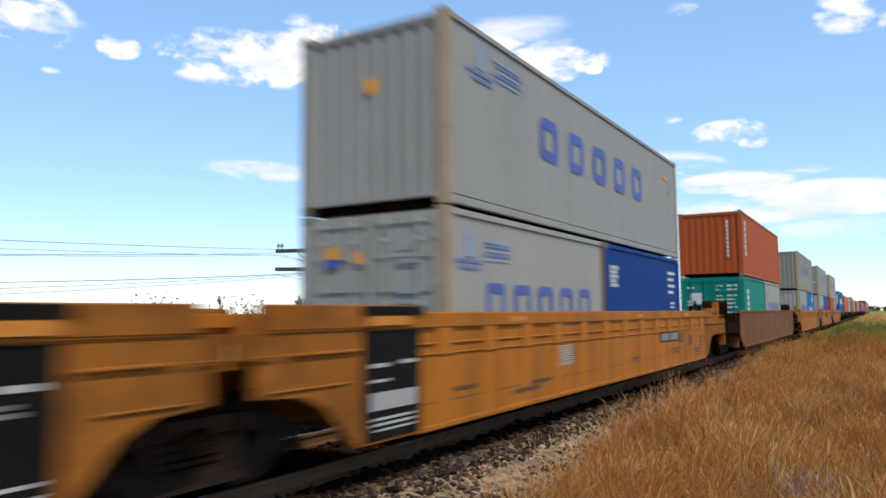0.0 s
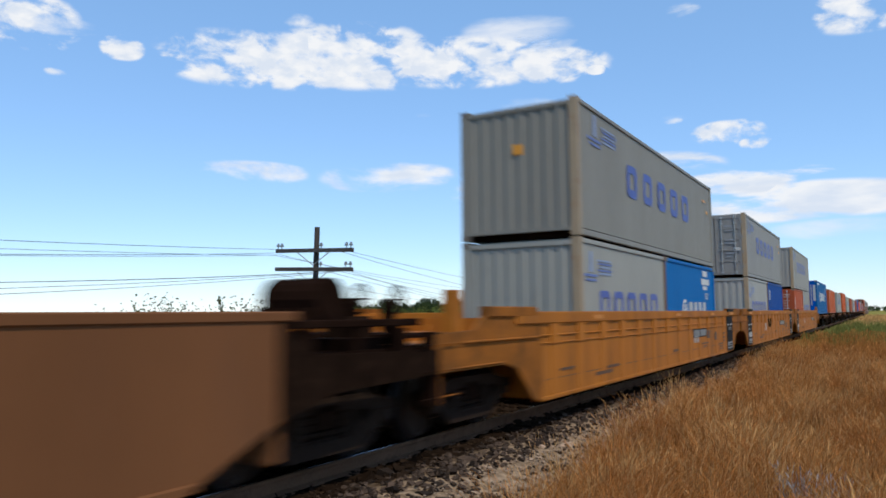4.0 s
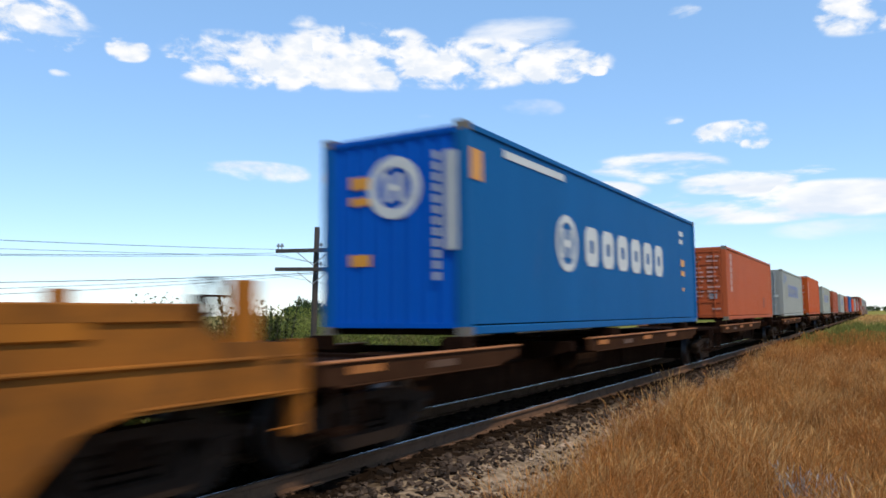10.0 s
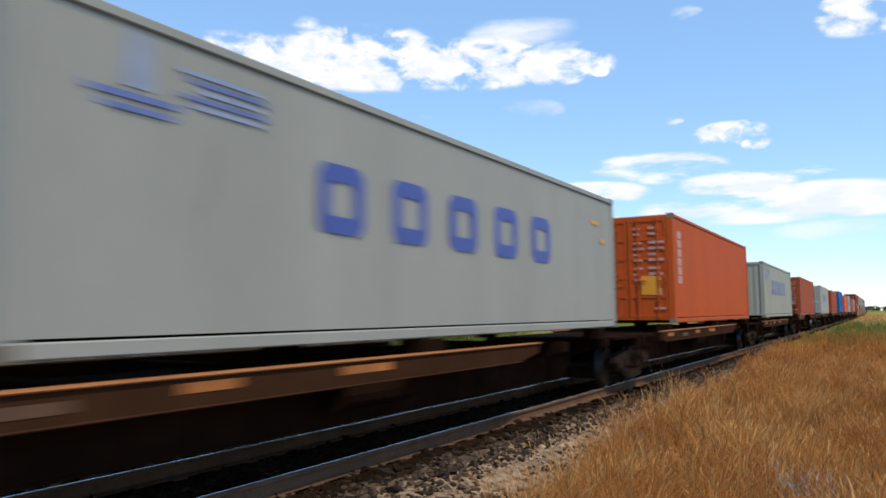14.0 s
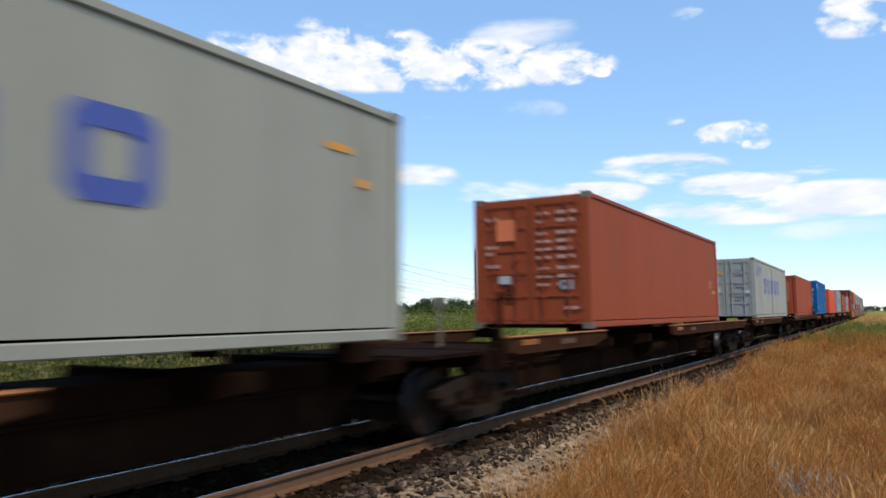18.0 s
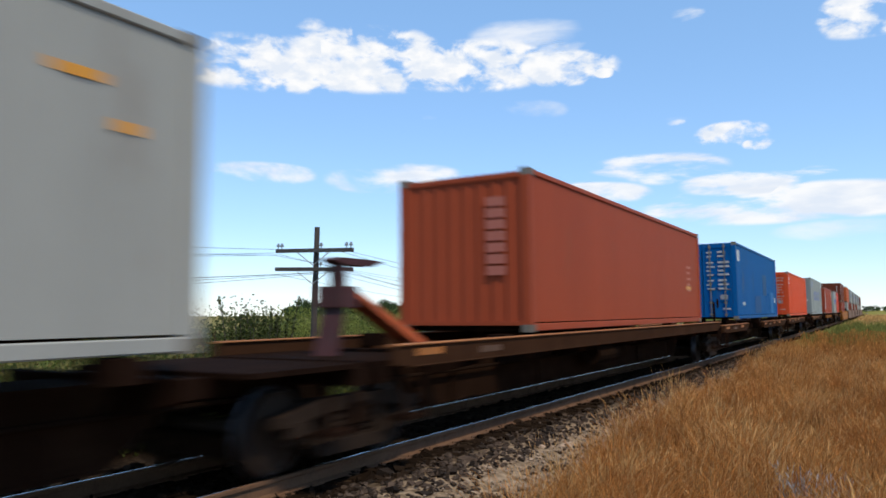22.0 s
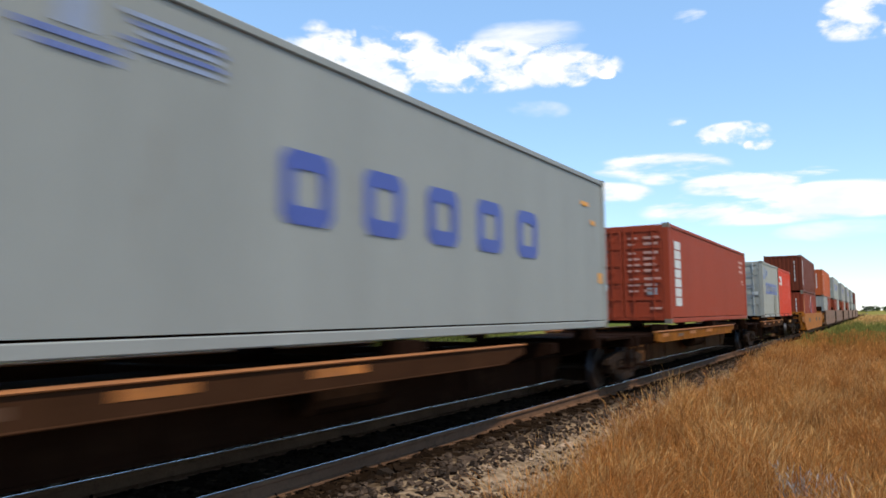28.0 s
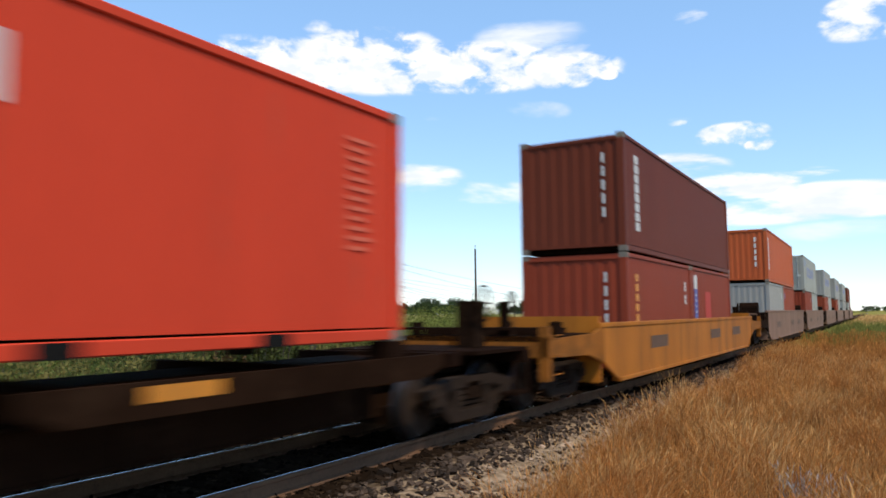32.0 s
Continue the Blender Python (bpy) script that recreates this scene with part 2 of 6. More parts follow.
def container(label, colour, length=12.192, tall=LOW, end="door", posts=None, amount=0.12, marks=(), rear_post=None, rods=None, dirt=(0.16, 0.10, 0.06), end_colour=None):
    """A steel shipping container. Its front end looks to -y; end: 'door' or 'blank'."""
    box = tagged(new("shipping_container"), label, "shipping container", "containers on the train")
    m, hw, hl = paint(colour, dirt, amount), WIDE / 2, length / 2
    rods = rods or (RODS if min(colour) > 0.2 else m)
    key = (round(length, 3), tall, m.name)
    em = paint(end_colour, dirt, amount) if end_colour else m
    for side, name in ((1, "near"), (-1, "far")):
        part("side_panel", shared(key + ("side", side), lambda: corrugated(length - 0.30, 0.154, tall - 0.10, side * (hw - 0.022)).mesh("side_panel", m)), m, box)
        part("top_rail", shared(key + ("toprail", side), lambda: Geo().chamfered(side * hw - (0.07 if side > 0 else 0), side * hw + (0 if side > 0 else 0.07), -hl + 0.17, hl - 0.17, tall - 0.105, tall - 0.015).mesh("top_rail", m)), m, box)
        part("bottom_rail", shared(key + ("botrail", side), lambda: Geo().chamfered(side * hw - (0.06 if side > 0 else 0), side * hw + (0 if side > 0 else 0.06), -hl + 0.17, hl - 0.17, 0.014, 0.132).mesh("bottom_rail", m)), m, box)
        for e in (-1, 1):
            pm = posts if posts and side == 1 and e == -1 else rear_post if rear_post and side == 1 and e == 1 else m
            part("corner_post", shared((tall, pm.name, "post", side, e), lambda: Geo().box(min(0, side * 0.16), max(0, side * 0.16), min(0, -e * 0.15), max(0, -e * 0.15), 0.118, tall - 0.118).mesh("corner_post", pm)),
                 pm, box, at=pose(side * (hw - 0.16), e * (hl - 0.002), 0))
            for z in (0, tall - 0.118):
                g = shared((pm.name, "casting", side, e), lambda: Geo().box(min(0, side * 0.166), max(0, side * 0.166), min(0, -e * 0.178), max(0, -e * 0.178), 0, 0.118)
                           .box(side * 0.1661, side * 0.168, -e * 0.05, -e * 0.13, 0.03, 0.085).mesh("corner_casting", CASTING if pm is m else pm))
                part("corner_casting", g, CASTING, box, at=pose(side * (hw - 0.165), e * hl, z))
    part("roof", shared(key + ("roof",), lambda: Geo().box(-hw + 0.05, hw - 0.05, -hl + 0.15, hl - 0.15, tall - 0.05, tall - 0.018).mesh("roof", m)), m, box)
    part("floor_frame", shared((round(length, 3), "floor"), lambda: floor_frame(length)), GRIME, box)
    for e in (-1, 1):
        if e == -1 and end == "door":
            part("door_header", shared(key + ("header",), lambda: Geo().chamfered(-hw + 0.165, hw - 0.165, -hl + 0.01, -hl + 0.09, tall - 0.13, tall - 0.045).mesh("door_header", m)), m, box)
            part("door_sill", shared(key + ("sill",), lambda: Geo().chamfered(-hw + 0.165, hw - 0.165, -hl + 0.02, -hl + 0.09, 0.085, 0.16).mesh("door_sill", m)), m, box)
            for s in (-1, 1):
                leaf = part("door", shared(key + ("leaf", s), lambda: door_leaf(s, hl, tall, m)), m, box)
                mid = s * (WIDE / 4 - 0.08)
                for i in range(6):
                    part("door_rail", shared((m.name, "door_rail"), lambda: Geo().box(-0.44, 0.44, 0.012, 0.036, 0, 0.07).mesh("door_rail", m)), m, leaf, at=pose(mid, -hl, 0.16 + (tall - 0.355) * i / 5))
                for x in (-0.475, 0.475):
                    part("door_stile", shared((m.name, tall, "door_stile"), lambda: Geo().box(-0.035, 0.035, 0.011, 0.036, 0.16, tall - 0.125).mesh("door_stile", m)), m, leaf, at=pose(mid + x, -hl, 0))
                for i in range(4):
                    part("hinge", shared((m.name, "hinge"), lambda: Geo().box(-0.05, 0.05, 0.0, 0.03, -0.05, 0.05).mesh("hinge", m)), m, leaf, at=pose(s * (hw - 0.165), -hl - 0.002, 0.41 + i * (tall - 0.785) / 3))
                for x in (0.28, 0.80):
                    part("lock_rod", shared((tall, "rod", rods.name), lambda: lock_rod(tall, rods)), rods, leaf, at=pose(s * x + (0 if s > 0 else 0), -hl - 0.012, 0))
        else:
            part("end_wall", shared(key + ("end", e), lambda: turned(corrugated(WIDE - 0.32, 0.15, tall - 0.10, e * (hl - 0.03), 0.25, 0.022)).mesh("end_wall", em)), em, box)
            part("end_header", shared(key + ("endh", e), lambda: Geo().box(-hw + 0.165, hw - 0.165, e * (hl - 0.07), e * (hl - 0.008), tall - 0.14, tall - 0.055).mesh("end_header", em)), em, box)
            part("end_sill", shared(key + ("ends", e), lambda: Geo().box(-hw + 0.165, hw - 0.165, e * (hl - 0.07), e * (hl - 0.008), 0.105, 0.17).mesh("end_sill", em)), em, box)
    # Fork pockets are black blocks; the openings' inner shade is put into the colour.
    if length < 7:
        for side in (1, -1):
            for y in (-1.03, 1.03):
                part("fork_pocket", shared(("pocket", side), lambda: Geo().box(*sorted((side * (hw - 0.02), side * (hw + 0.003))), -0.19, 0.19, 0.010, 0.125).mesh("fork_pocket", BLACK)), BLACK, box, at=pose(0, y, 0))
    for kind in marks:
        kind(box, length, tall)
    return box


def floor_frame(length):
    g = Geo()
    for i in range(int(length / 0.61)):
        y = -length / 2 + 0.3 + i * 0.61
        g.box(-WIDE / 2 + 0.06, WIDE / 2 - 0.06, y - 0.03, y + 0.03, 0.004, 0.15)
    # This plate's dark colour doubles as groove shadow above the bottom rail.
    g.box(-WIDE / 2 + 0.05, WIDE / 2 - 0.05, -length / 2 + 0.1, length / 2 - 0.1, 0.15, 0.19)
    return g.mesh("floor_frame", GRIME)


def door_leaf(s, hl, tall, m):
    """One door leaf with pressed horizontal panels."""
    g = Geo()
    x0, x1 = (0.012, WIDE / 2 - 0.17) if s > 0 else (-WIDE / 2 + 0.17, -0.012)
    z0, z1 = 0.16, tall - 0.125
    g.box(x0, x1, -hl + 0.035, -hl + 0.06, z0, z1)
    return g.mesh("door", m)


def lock_rod(tall, rods):
    g = Geo().cyl((0, 0, 0.10), (0, 0, tall - 0.06), 0.018, 8)
    for z in (0.18, 0.62, 1.35, tall - 0.4, tall - 0.16):
        g.box(-0.05, 0.05, -0.012, 0.03, z - 0.03, z + 0.03)
    g.box(-0.02, 0.20, -0.025, -0.012, 1.10, 1.13)
    return g.mesh("lock_rod", rods)


# ---- markings ----
def ring(g, y, z, w, h, t, x0, x1, sides="tblr", axis="side"):
    """A rounded frame of flat bars, its middle at (y, z); sides: which bars it has."""
    c = t * 0.55
    outer = [(y - w / 2 + c, z - h / 2), (y + w / 2 - c, z - h / 2), (y + w / 2, z - h / 2 + c), (y + w / 2, z + h / 2 - c),
             (y + w / 2 - c, z + h / 2), (y - w / 2 + c, z + h / 2), (y - w / 2, z + h / 2 - c), (y - w / 2, z - h / 2 + c)]
    inner = [(y + (a - y) * (w - 2 * t) / w, z + (b - z) * (h - 2 * t) / h) for a, b in outer]
    n = len(g.v)
    for a in (x0, x1):
        for p in outer + inner:
            g.v.append((a, *p))
    for i in range(8):
        j = (i + 1) % 8
        for o in (0, 16):
            g.f.append((n + o + i, n + o + j, n + o + 8 + j, n + o + 8 + i))
        g.f.append((n + i, n + j, n + 16 + j, n + 16 + i))
        g.f.append((n + 8 + i, n + 8 + j, n + 24 + j, n + 24 + i))
    return g


SIDE = WIDE / 2 - 0.019


def side_bar(box, y0, y1, z0, z1, m, name="marking", label=""):
    return part(name, Geo().box(SIDE - 0.001, SIDE + 0.004, y0, y1, z0, z1), m, box, label)


def end_bar(box, length, x0, x1, z0, z1, m, name="marking", label="", proud=0.022):
    y = -length / 2
    return part(name, Geo().box(x0, x1, y - 0.004 + proud, y + 0.004 + proud, z0, z1), m, box, label)


def five_blocks(start, size, z, step, w=None, m=None):
    """Five blue ring-shaped blocks in a row on the side, in place of a shipping line's name."""
    def put(box, length, tall):
        for i in range(5):
            y = -length / 2 + start + i * step
            me = shared(("block", size, w), lambda: ring(Geo(), 0, 0, w or size * 0.62, size, size * 0.25, SIDE - 0.001, SIDE + 0.004).mesh("name_block", BLUE_MARK))
            part("name_block", me, BLUE_MARK, box, "blue block of a faded painted mark", at=pose(0, y, z))
    return put


def ship_mark(y0, z, scale=1.0):
    """The small blue mark: a slanting prow over two strokes, and four rows of fine print."""
    def put(box, length, tall):
        y = -length / 2 + y0
        g = Geo().box(SIDE - 0.001, SIDE + 0.004, y, y + 0.75 * scale, z, z + 0.05 * scale)
        g.box(SIDE - 0.001, SIDE + 0.004, y + 0.1 * scale, y + 0.70 * scale, z - 0.09 * scale, z - 0.045 * scale)
        part("marking", g, FADED, box)
        part("marking", Geo().prism([(y + 0.28 * scale, z + 0.09 * scale), (y + 0.5 * scale, z + 0.09 * scale), (y + 0.46 * scale, z + 0.5 * scale), (y + 0.34 * scale, z + 0.5 * scale)], SIDE - 0.001, SIDE + 0.004, "x"),
             PALE_BLUE, box)
        for i in range(5):
            z1 = z + (0.36 - 0.066 * i) * scale
            part("print_bar", Geo().box(SIDE - 0.001, SIDE + 0.003, y + (0.78 + 0.07 * (i % 3)) * scale, y + (1.62 + 0.05 * (i % 2)) * scale, z1 - 0.038 * scale, z1), FADED if i % 2 else PALE_BLUE, box)
    return put


FADED = material("worn_blue_print", (0.12, 0.16, 0.36), rough=0.6, vary=0.25, scale=3, bump=0.02)
PALE_BLUE = material("faded_blue_marking", (0.24, 0.29, 0.42), rough=0.6, vary=0.2, scale=3, bump=0.02)


def upright_print(y0, z0, z1, w=0.18, m=None, n=6, on="side", fill=0.72):
    """A column of short bars, in place of writing that runs down the wall."""
    def put(box, length, tall):
        for i in range(n):
            a = z0 + (z1 - z0) * i / n
            b = a + (z1 - z0) / n * fill
            if on == "side":
                side_bar(box, -length / 2 + y0, -length / 2 + y0 + w, a, b, m or WHITE, "print_block")
            else:
                end_bar(box, length, y0, y0 + w, a, b, m or WHITE, "print_block", proud=0.0)
    return put


def side_sign(y0, y1, z0, z1, m, label=""):
    return lambda box, length, tall: side_bar(box, -length / 2 + y0, -length / 2 + y1, z0, z1, m, "sticker", label)


def end_sign(x0, x1, z0, z1, m, label="", proud=-0.006):
    return lambda box, length, tall: end_bar(box, length, x0, x1, z0, z1, m, "sticker", label, proud)


def print_rows(y0, z0, n, w, h=0.06, gap=0.12, m=None, on="side"):
    """Rows of fine print as plain bars."""
    def put(box, length, tall):
        for i in range(n):
            ww = w * (1.0, 0.8, 0.92, 0.7, 0.85)[i % 5]
            if on == "side":
                side_bar(box, -length / 2 + y0, -length / 2 + y0 + ww, z0 - i * gap, z0 - i * gap + h, m or WHITE, "print_bar")
            else:
                end_bar(box, length, y0, y0 + ww, z0 - i * gap, z0 - i * gap + h, m or WHITE, "print_bar", proud=-0.006)
    return put


def door_print(m=None, seed=1):
    """What the doors carry: two columns of number and weight rows on one leaf, a few rows and a plate on the other."""
    def put(box, length, tall):
        mm, rs = m or PRINT_RED, random.Random(seed + round(tall * 10))
        for i in range(9):
            z = tall - 0.40 - 0.155 * i - (0.08 if i > 1 else 0) - (0.06 if i > 5 else 0)
            end_bar(box, length, 0.14 + rs.uniform(0, 0.04), 0.30 + rs.uniform(0, 0.16), z, z + 0.055, mm, "print_bar", proud=0.006)
            end_bar(box, length, 0.56, 0.72 + rs.uniform(0, 0.26), z, z + 0.070, mm, "print_bar", proud=0.006)
        end_bar(box, length, 0.62, 0.88, 0.74, 0.92, DIM, "plate", proud=0.006)
        end_bar(box, length, 0.70, 0.98, 0.36, 0.42, mm, "print_bar", proud=0.006)
        for z, w in ((tall - 0.46, 0.28), (tall - 1.02, 0.26), (tall - 1.15, 0.20), (tall - 1.40, 0.30)):
            end_bar(box, length, -0.96, -0.96 + w, z, z + 0.07, mm, "print_bar", proud=0.006)
        end_bar(box, length, -0.68, -0.42, tall - 1.72, tall - 1.56, SILVER, "plate", proud=0.006)
    return put


def shipper_end(box, length, tall, drop=0.0):
    """The stickers of the grey line's doors: a blue and yellow square, an amber triangle, a dark vent."""
    end_bar(box, length, -0.82, -0.52, tall - 0.62, tall - 0.46, AMBER, "sticker", proud=0.006)
    end_bar(box, length, -0.82, -0.52, tall - 0.75, tall - 0.62, BLUE_MARK, "sticker", proud=0.006)
    y = -length / 2 + 0.006
    part("warning_triangle", Geo().prism([(-0.34, tall - 0.70 - drop), (-0.08, tall - 0.70 - drop), (-0.21, tall - 0.48 - drop)], y - 0.004, y + 0.004), AMBER, box)
    end_bar(box, length, -0.80, -0.50, 0.42, 0.78, BLACK, "plate", proud=0.006)
    for x, z, w in ((0.42, tall - 0.55, 0.26), (0.42, tall - 0.72, 0.4), (0.42, tall - 1.12, 0.4), (0.42, tall - 1.25, 0.32), (0.42, tall - 1.66, 0.4), (0.42, tall - 1.8, 0.25)):
        end_bar(box, length, x, x + w, z, z + 0.06, DIM, "print_bar", proud=0.006)
    end_bar(box, length, -0.42, -0.2, tall - 1.45, tall - 1.28, WHITE, "plate", proud=0.006)
    end_bar(box, length, 0.74, 0.98, 1.05, 1.18, WHITE, "plate", proud=0.006)


DIM = material("faded_print", (0.26, 0.27, 0.28), rough=0.6, vary=0.1, scale=3, bump=0.02)
GREY_BOX, PALE_BOX = (0.284, 0.272, 0.246), (0.300, 0.296, 0.262)

def disc_ring(r0, r1, a0, a1, axis):
    """A flat round ring between two planes; axis: which way it faces."""
    g, n = Geo(), 28
    for i in range(n):
        t0, t1 = 2 * math.pi * i / n, 2 * math.pi * (i + 1) / n
        pts = [(o, r * math.cos(t), r * math.sin(t)) for o in (a0, a1) for t in (t0, t1) for r in (r0, r1)]
        g.add(pts if axis == "x" else [(b, a, c) for a, b, c in pts], [(0, 1, 3, 2), (4, 6, 7, 5), (1, 5, 7, 3), (0, 2, 6, 4)])
    return g


def white_ring(y, z, r):
    def put(box, length, tall):
        at = pose(0, -length / 2 + y, z)
        part("ring_mark", disc_ring(r * 0.74, r, SIDE - 0.001, SIDE + 0.004, "x"), WHITE, box, "white ring mark", at=at)
        part("marking", Geo().box(SIDE - 0.001, SIDE + 0.004, -r * 0.45, -r * 0.2, -r * 0.5, r * 0.5).box(SIDE - 0.001, SIDE + 0.004, r * 0.2, r * 0.45, -r * 0.5, r * 0.5).box(SIDE - 0.001, SIDE + 0.004, -r * 0.2, r * 0.2, -r * 0.12, r * 0.12), WHITE, box, at=at)
    return put


# ---- trucks and cars ----
WHEELS = []  # wheelset, its place on the train


def wheelset_mesh():
    prof = [(0.08, -0.10), (0.09, -0.08), (0.10, 0.02), (0.36, 0.0), (0.37, -0.045), (0.445, -0.05), (0.45, -0.075), (0.475, -0.085), (0.475, -0.055), (0.445, -0.045), (0.42, 0.055), (0.37, 0.055), (0.36, 0.03), (0.12, 0.05), (0.09, 0.07), (0.06, 0.10)]
    g = Geo()
    for s in (1, -1):
        w = Geo().lathe([(r * 0.94, s * (0.755 + x)) for r, x in prof])
        g.add(w.v, w.f)
    g.cyl((-0.95, 0, 0), (0.95, 0, 0), 0.075, 12)
    for s in (1, -1):  # bearing cap with three bolts, so that the turning shows
        g.cyl((s * 0.95, 0, 0), (s * 1.06, 0, 0), 0.11, 14)
        for i in range(3):
            a = i * 2.094
            g.cyl((s * 1.06, 0.06 * math.cos(a), 0.06 * math.sin(a)), (s * 1.09, 0.06 * math.cos(a), 0.06 * math.sin(a)), 0.022, 6)
    me = g.mesh("wheelset", WHEEL)
    me.materials.append(TREAD)
    for p in me.polygons:  # the running surface and the rim's edge are worn bright
        c = p.center
        if 0.68 < abs(c.x) < 0.83 and math.hypot(c.y, c.z) > 0.385:
            p.material_index = 1
    return me


def side_frame_mesh(s):
    """A cast side frame: arched top, window, spring nest and bearing jaws."""
    g = Geo()
    x0, x1 = sorted((s * 0.93, s * 1.10))
    top = [(-1.18, 0.52), (-1.18, 0.62), (-0.95, 0.66), (-0.55, 0.74), (0.55, 0.74), (0.95, 0.66), (1.18, 0.62), (1.18, 0.52), (0.9, 0.52), (0.5, 0.60), (-0.5, 0.60), (-0.9, 0.52)]
    g.prism(top, x0, x1, "x")
    g.prism([(-0.98, 0.50), (-0.78, 0.56), (-0.45, 0.30), (0.45, 0.30), (0.78, 0.56), (0.98, 0.50), (0.55, 0.17), (-0.55, 0.17)], x0 + 0.02, x1 - 0.02, "x")
    for y in (-0.42, 0.42):
        g.box(x0 + 0.01, x1 - 0.01, y - 0.07, y + 0.07, 0.28, 0.64)
    for y in (-0.9, 0.9):
        g.box(x0 - 0.02, x1 + 0.02, y - 0.14, y + 0.14, 0.42, 0.56)
    for y in (-0.22, 0, 0.22):
        for i in range(4):
            g.cyl((s * 1.0, y, 0.30 + i * 0.07), (s * 1.0, y, 0.34 + i * 0.07), 0.085, 10)
    return g.mesh("side_frame", TRUCK)


def truck(car, y, u):
    """A two-axle truck under a car, y metres from the car's middle."""
    # The long low box is added to block light between the wheels.
    tr = part("truck", shared("bolster_and_light_block", lambda: Geo().box(-1.1, 1.1, -0.2, 0.2, 0.44, 0.66).box(-0.35, 0.35, -0.4, 0.4, 0.60, 0.78)
                              .box(-0.66, 0.66, -1.25, 1.25, 0.20, 0.42).mesh("bolster_and_light_block", GRIME)), GRIME, car, "grimy two-axle freight truck", at=pose(0, y, 0))
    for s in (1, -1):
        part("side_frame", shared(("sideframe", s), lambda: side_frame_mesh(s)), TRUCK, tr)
    for o in (-0.9, 0.9):
        ws = part("wheelset", shared("wheelset", wheelset_mesh), WHEEL, tr, at=pose(0, o, 0.44))
        WHEELS.append((ws, u + y + o, o))
    return tr


def coupler(car, y, way):
    g = Geo().box(-0.08, 0.08, min(y, y + way * 0.9), max(y, y + way * 0.9), 0.78, 0.94)
    g.prism([(-0.16, y + way * 0.75), (0.16, y + way * 0.75), (0.18, y + way * 1.0), (0.05, y + way * 1.12), (-0.16, y + way * 1.0)], 0.70, 1.0, "z")
    part("coupler", g, GRIME, car)
    part("brake_hose", Geo().cyl((0.25, y + way * 0.3, 0.72), (0.3, y + way * 0.7, 0.45), 0.03, 8).cyl((0.3, y + way * 0.7, 0.45), (0.12, y + way * 1.15, 0.40), 0.03, 8), GRIME, car)


def hand_wheel(car, x, y, z, r=0.26):
    """A spoked brake wheel that faces sideways."""
    g, n = Geo(), 20
    for i in range(n):
        a, b = 2 * math.pi * i / n, 2 * math.pi * (i + 1) / n
        g.cyl((x, y + r * math.cos(a), z + r * math.sin(a)), (x, y + r * math.cos(b), z + r * math.sin(b)), 0.016, 6)
    for i in range(3):
        a = math.pi * i / 3
        g.cyl((x, y - r * math.cos(a), z - r * math.sin(a)), (x, y + r * math.cos(a), z + r * math.sin(a)), 0.012, 6)
    part("hand_wheel", g, GRIME, car, "spoked brake wheel")


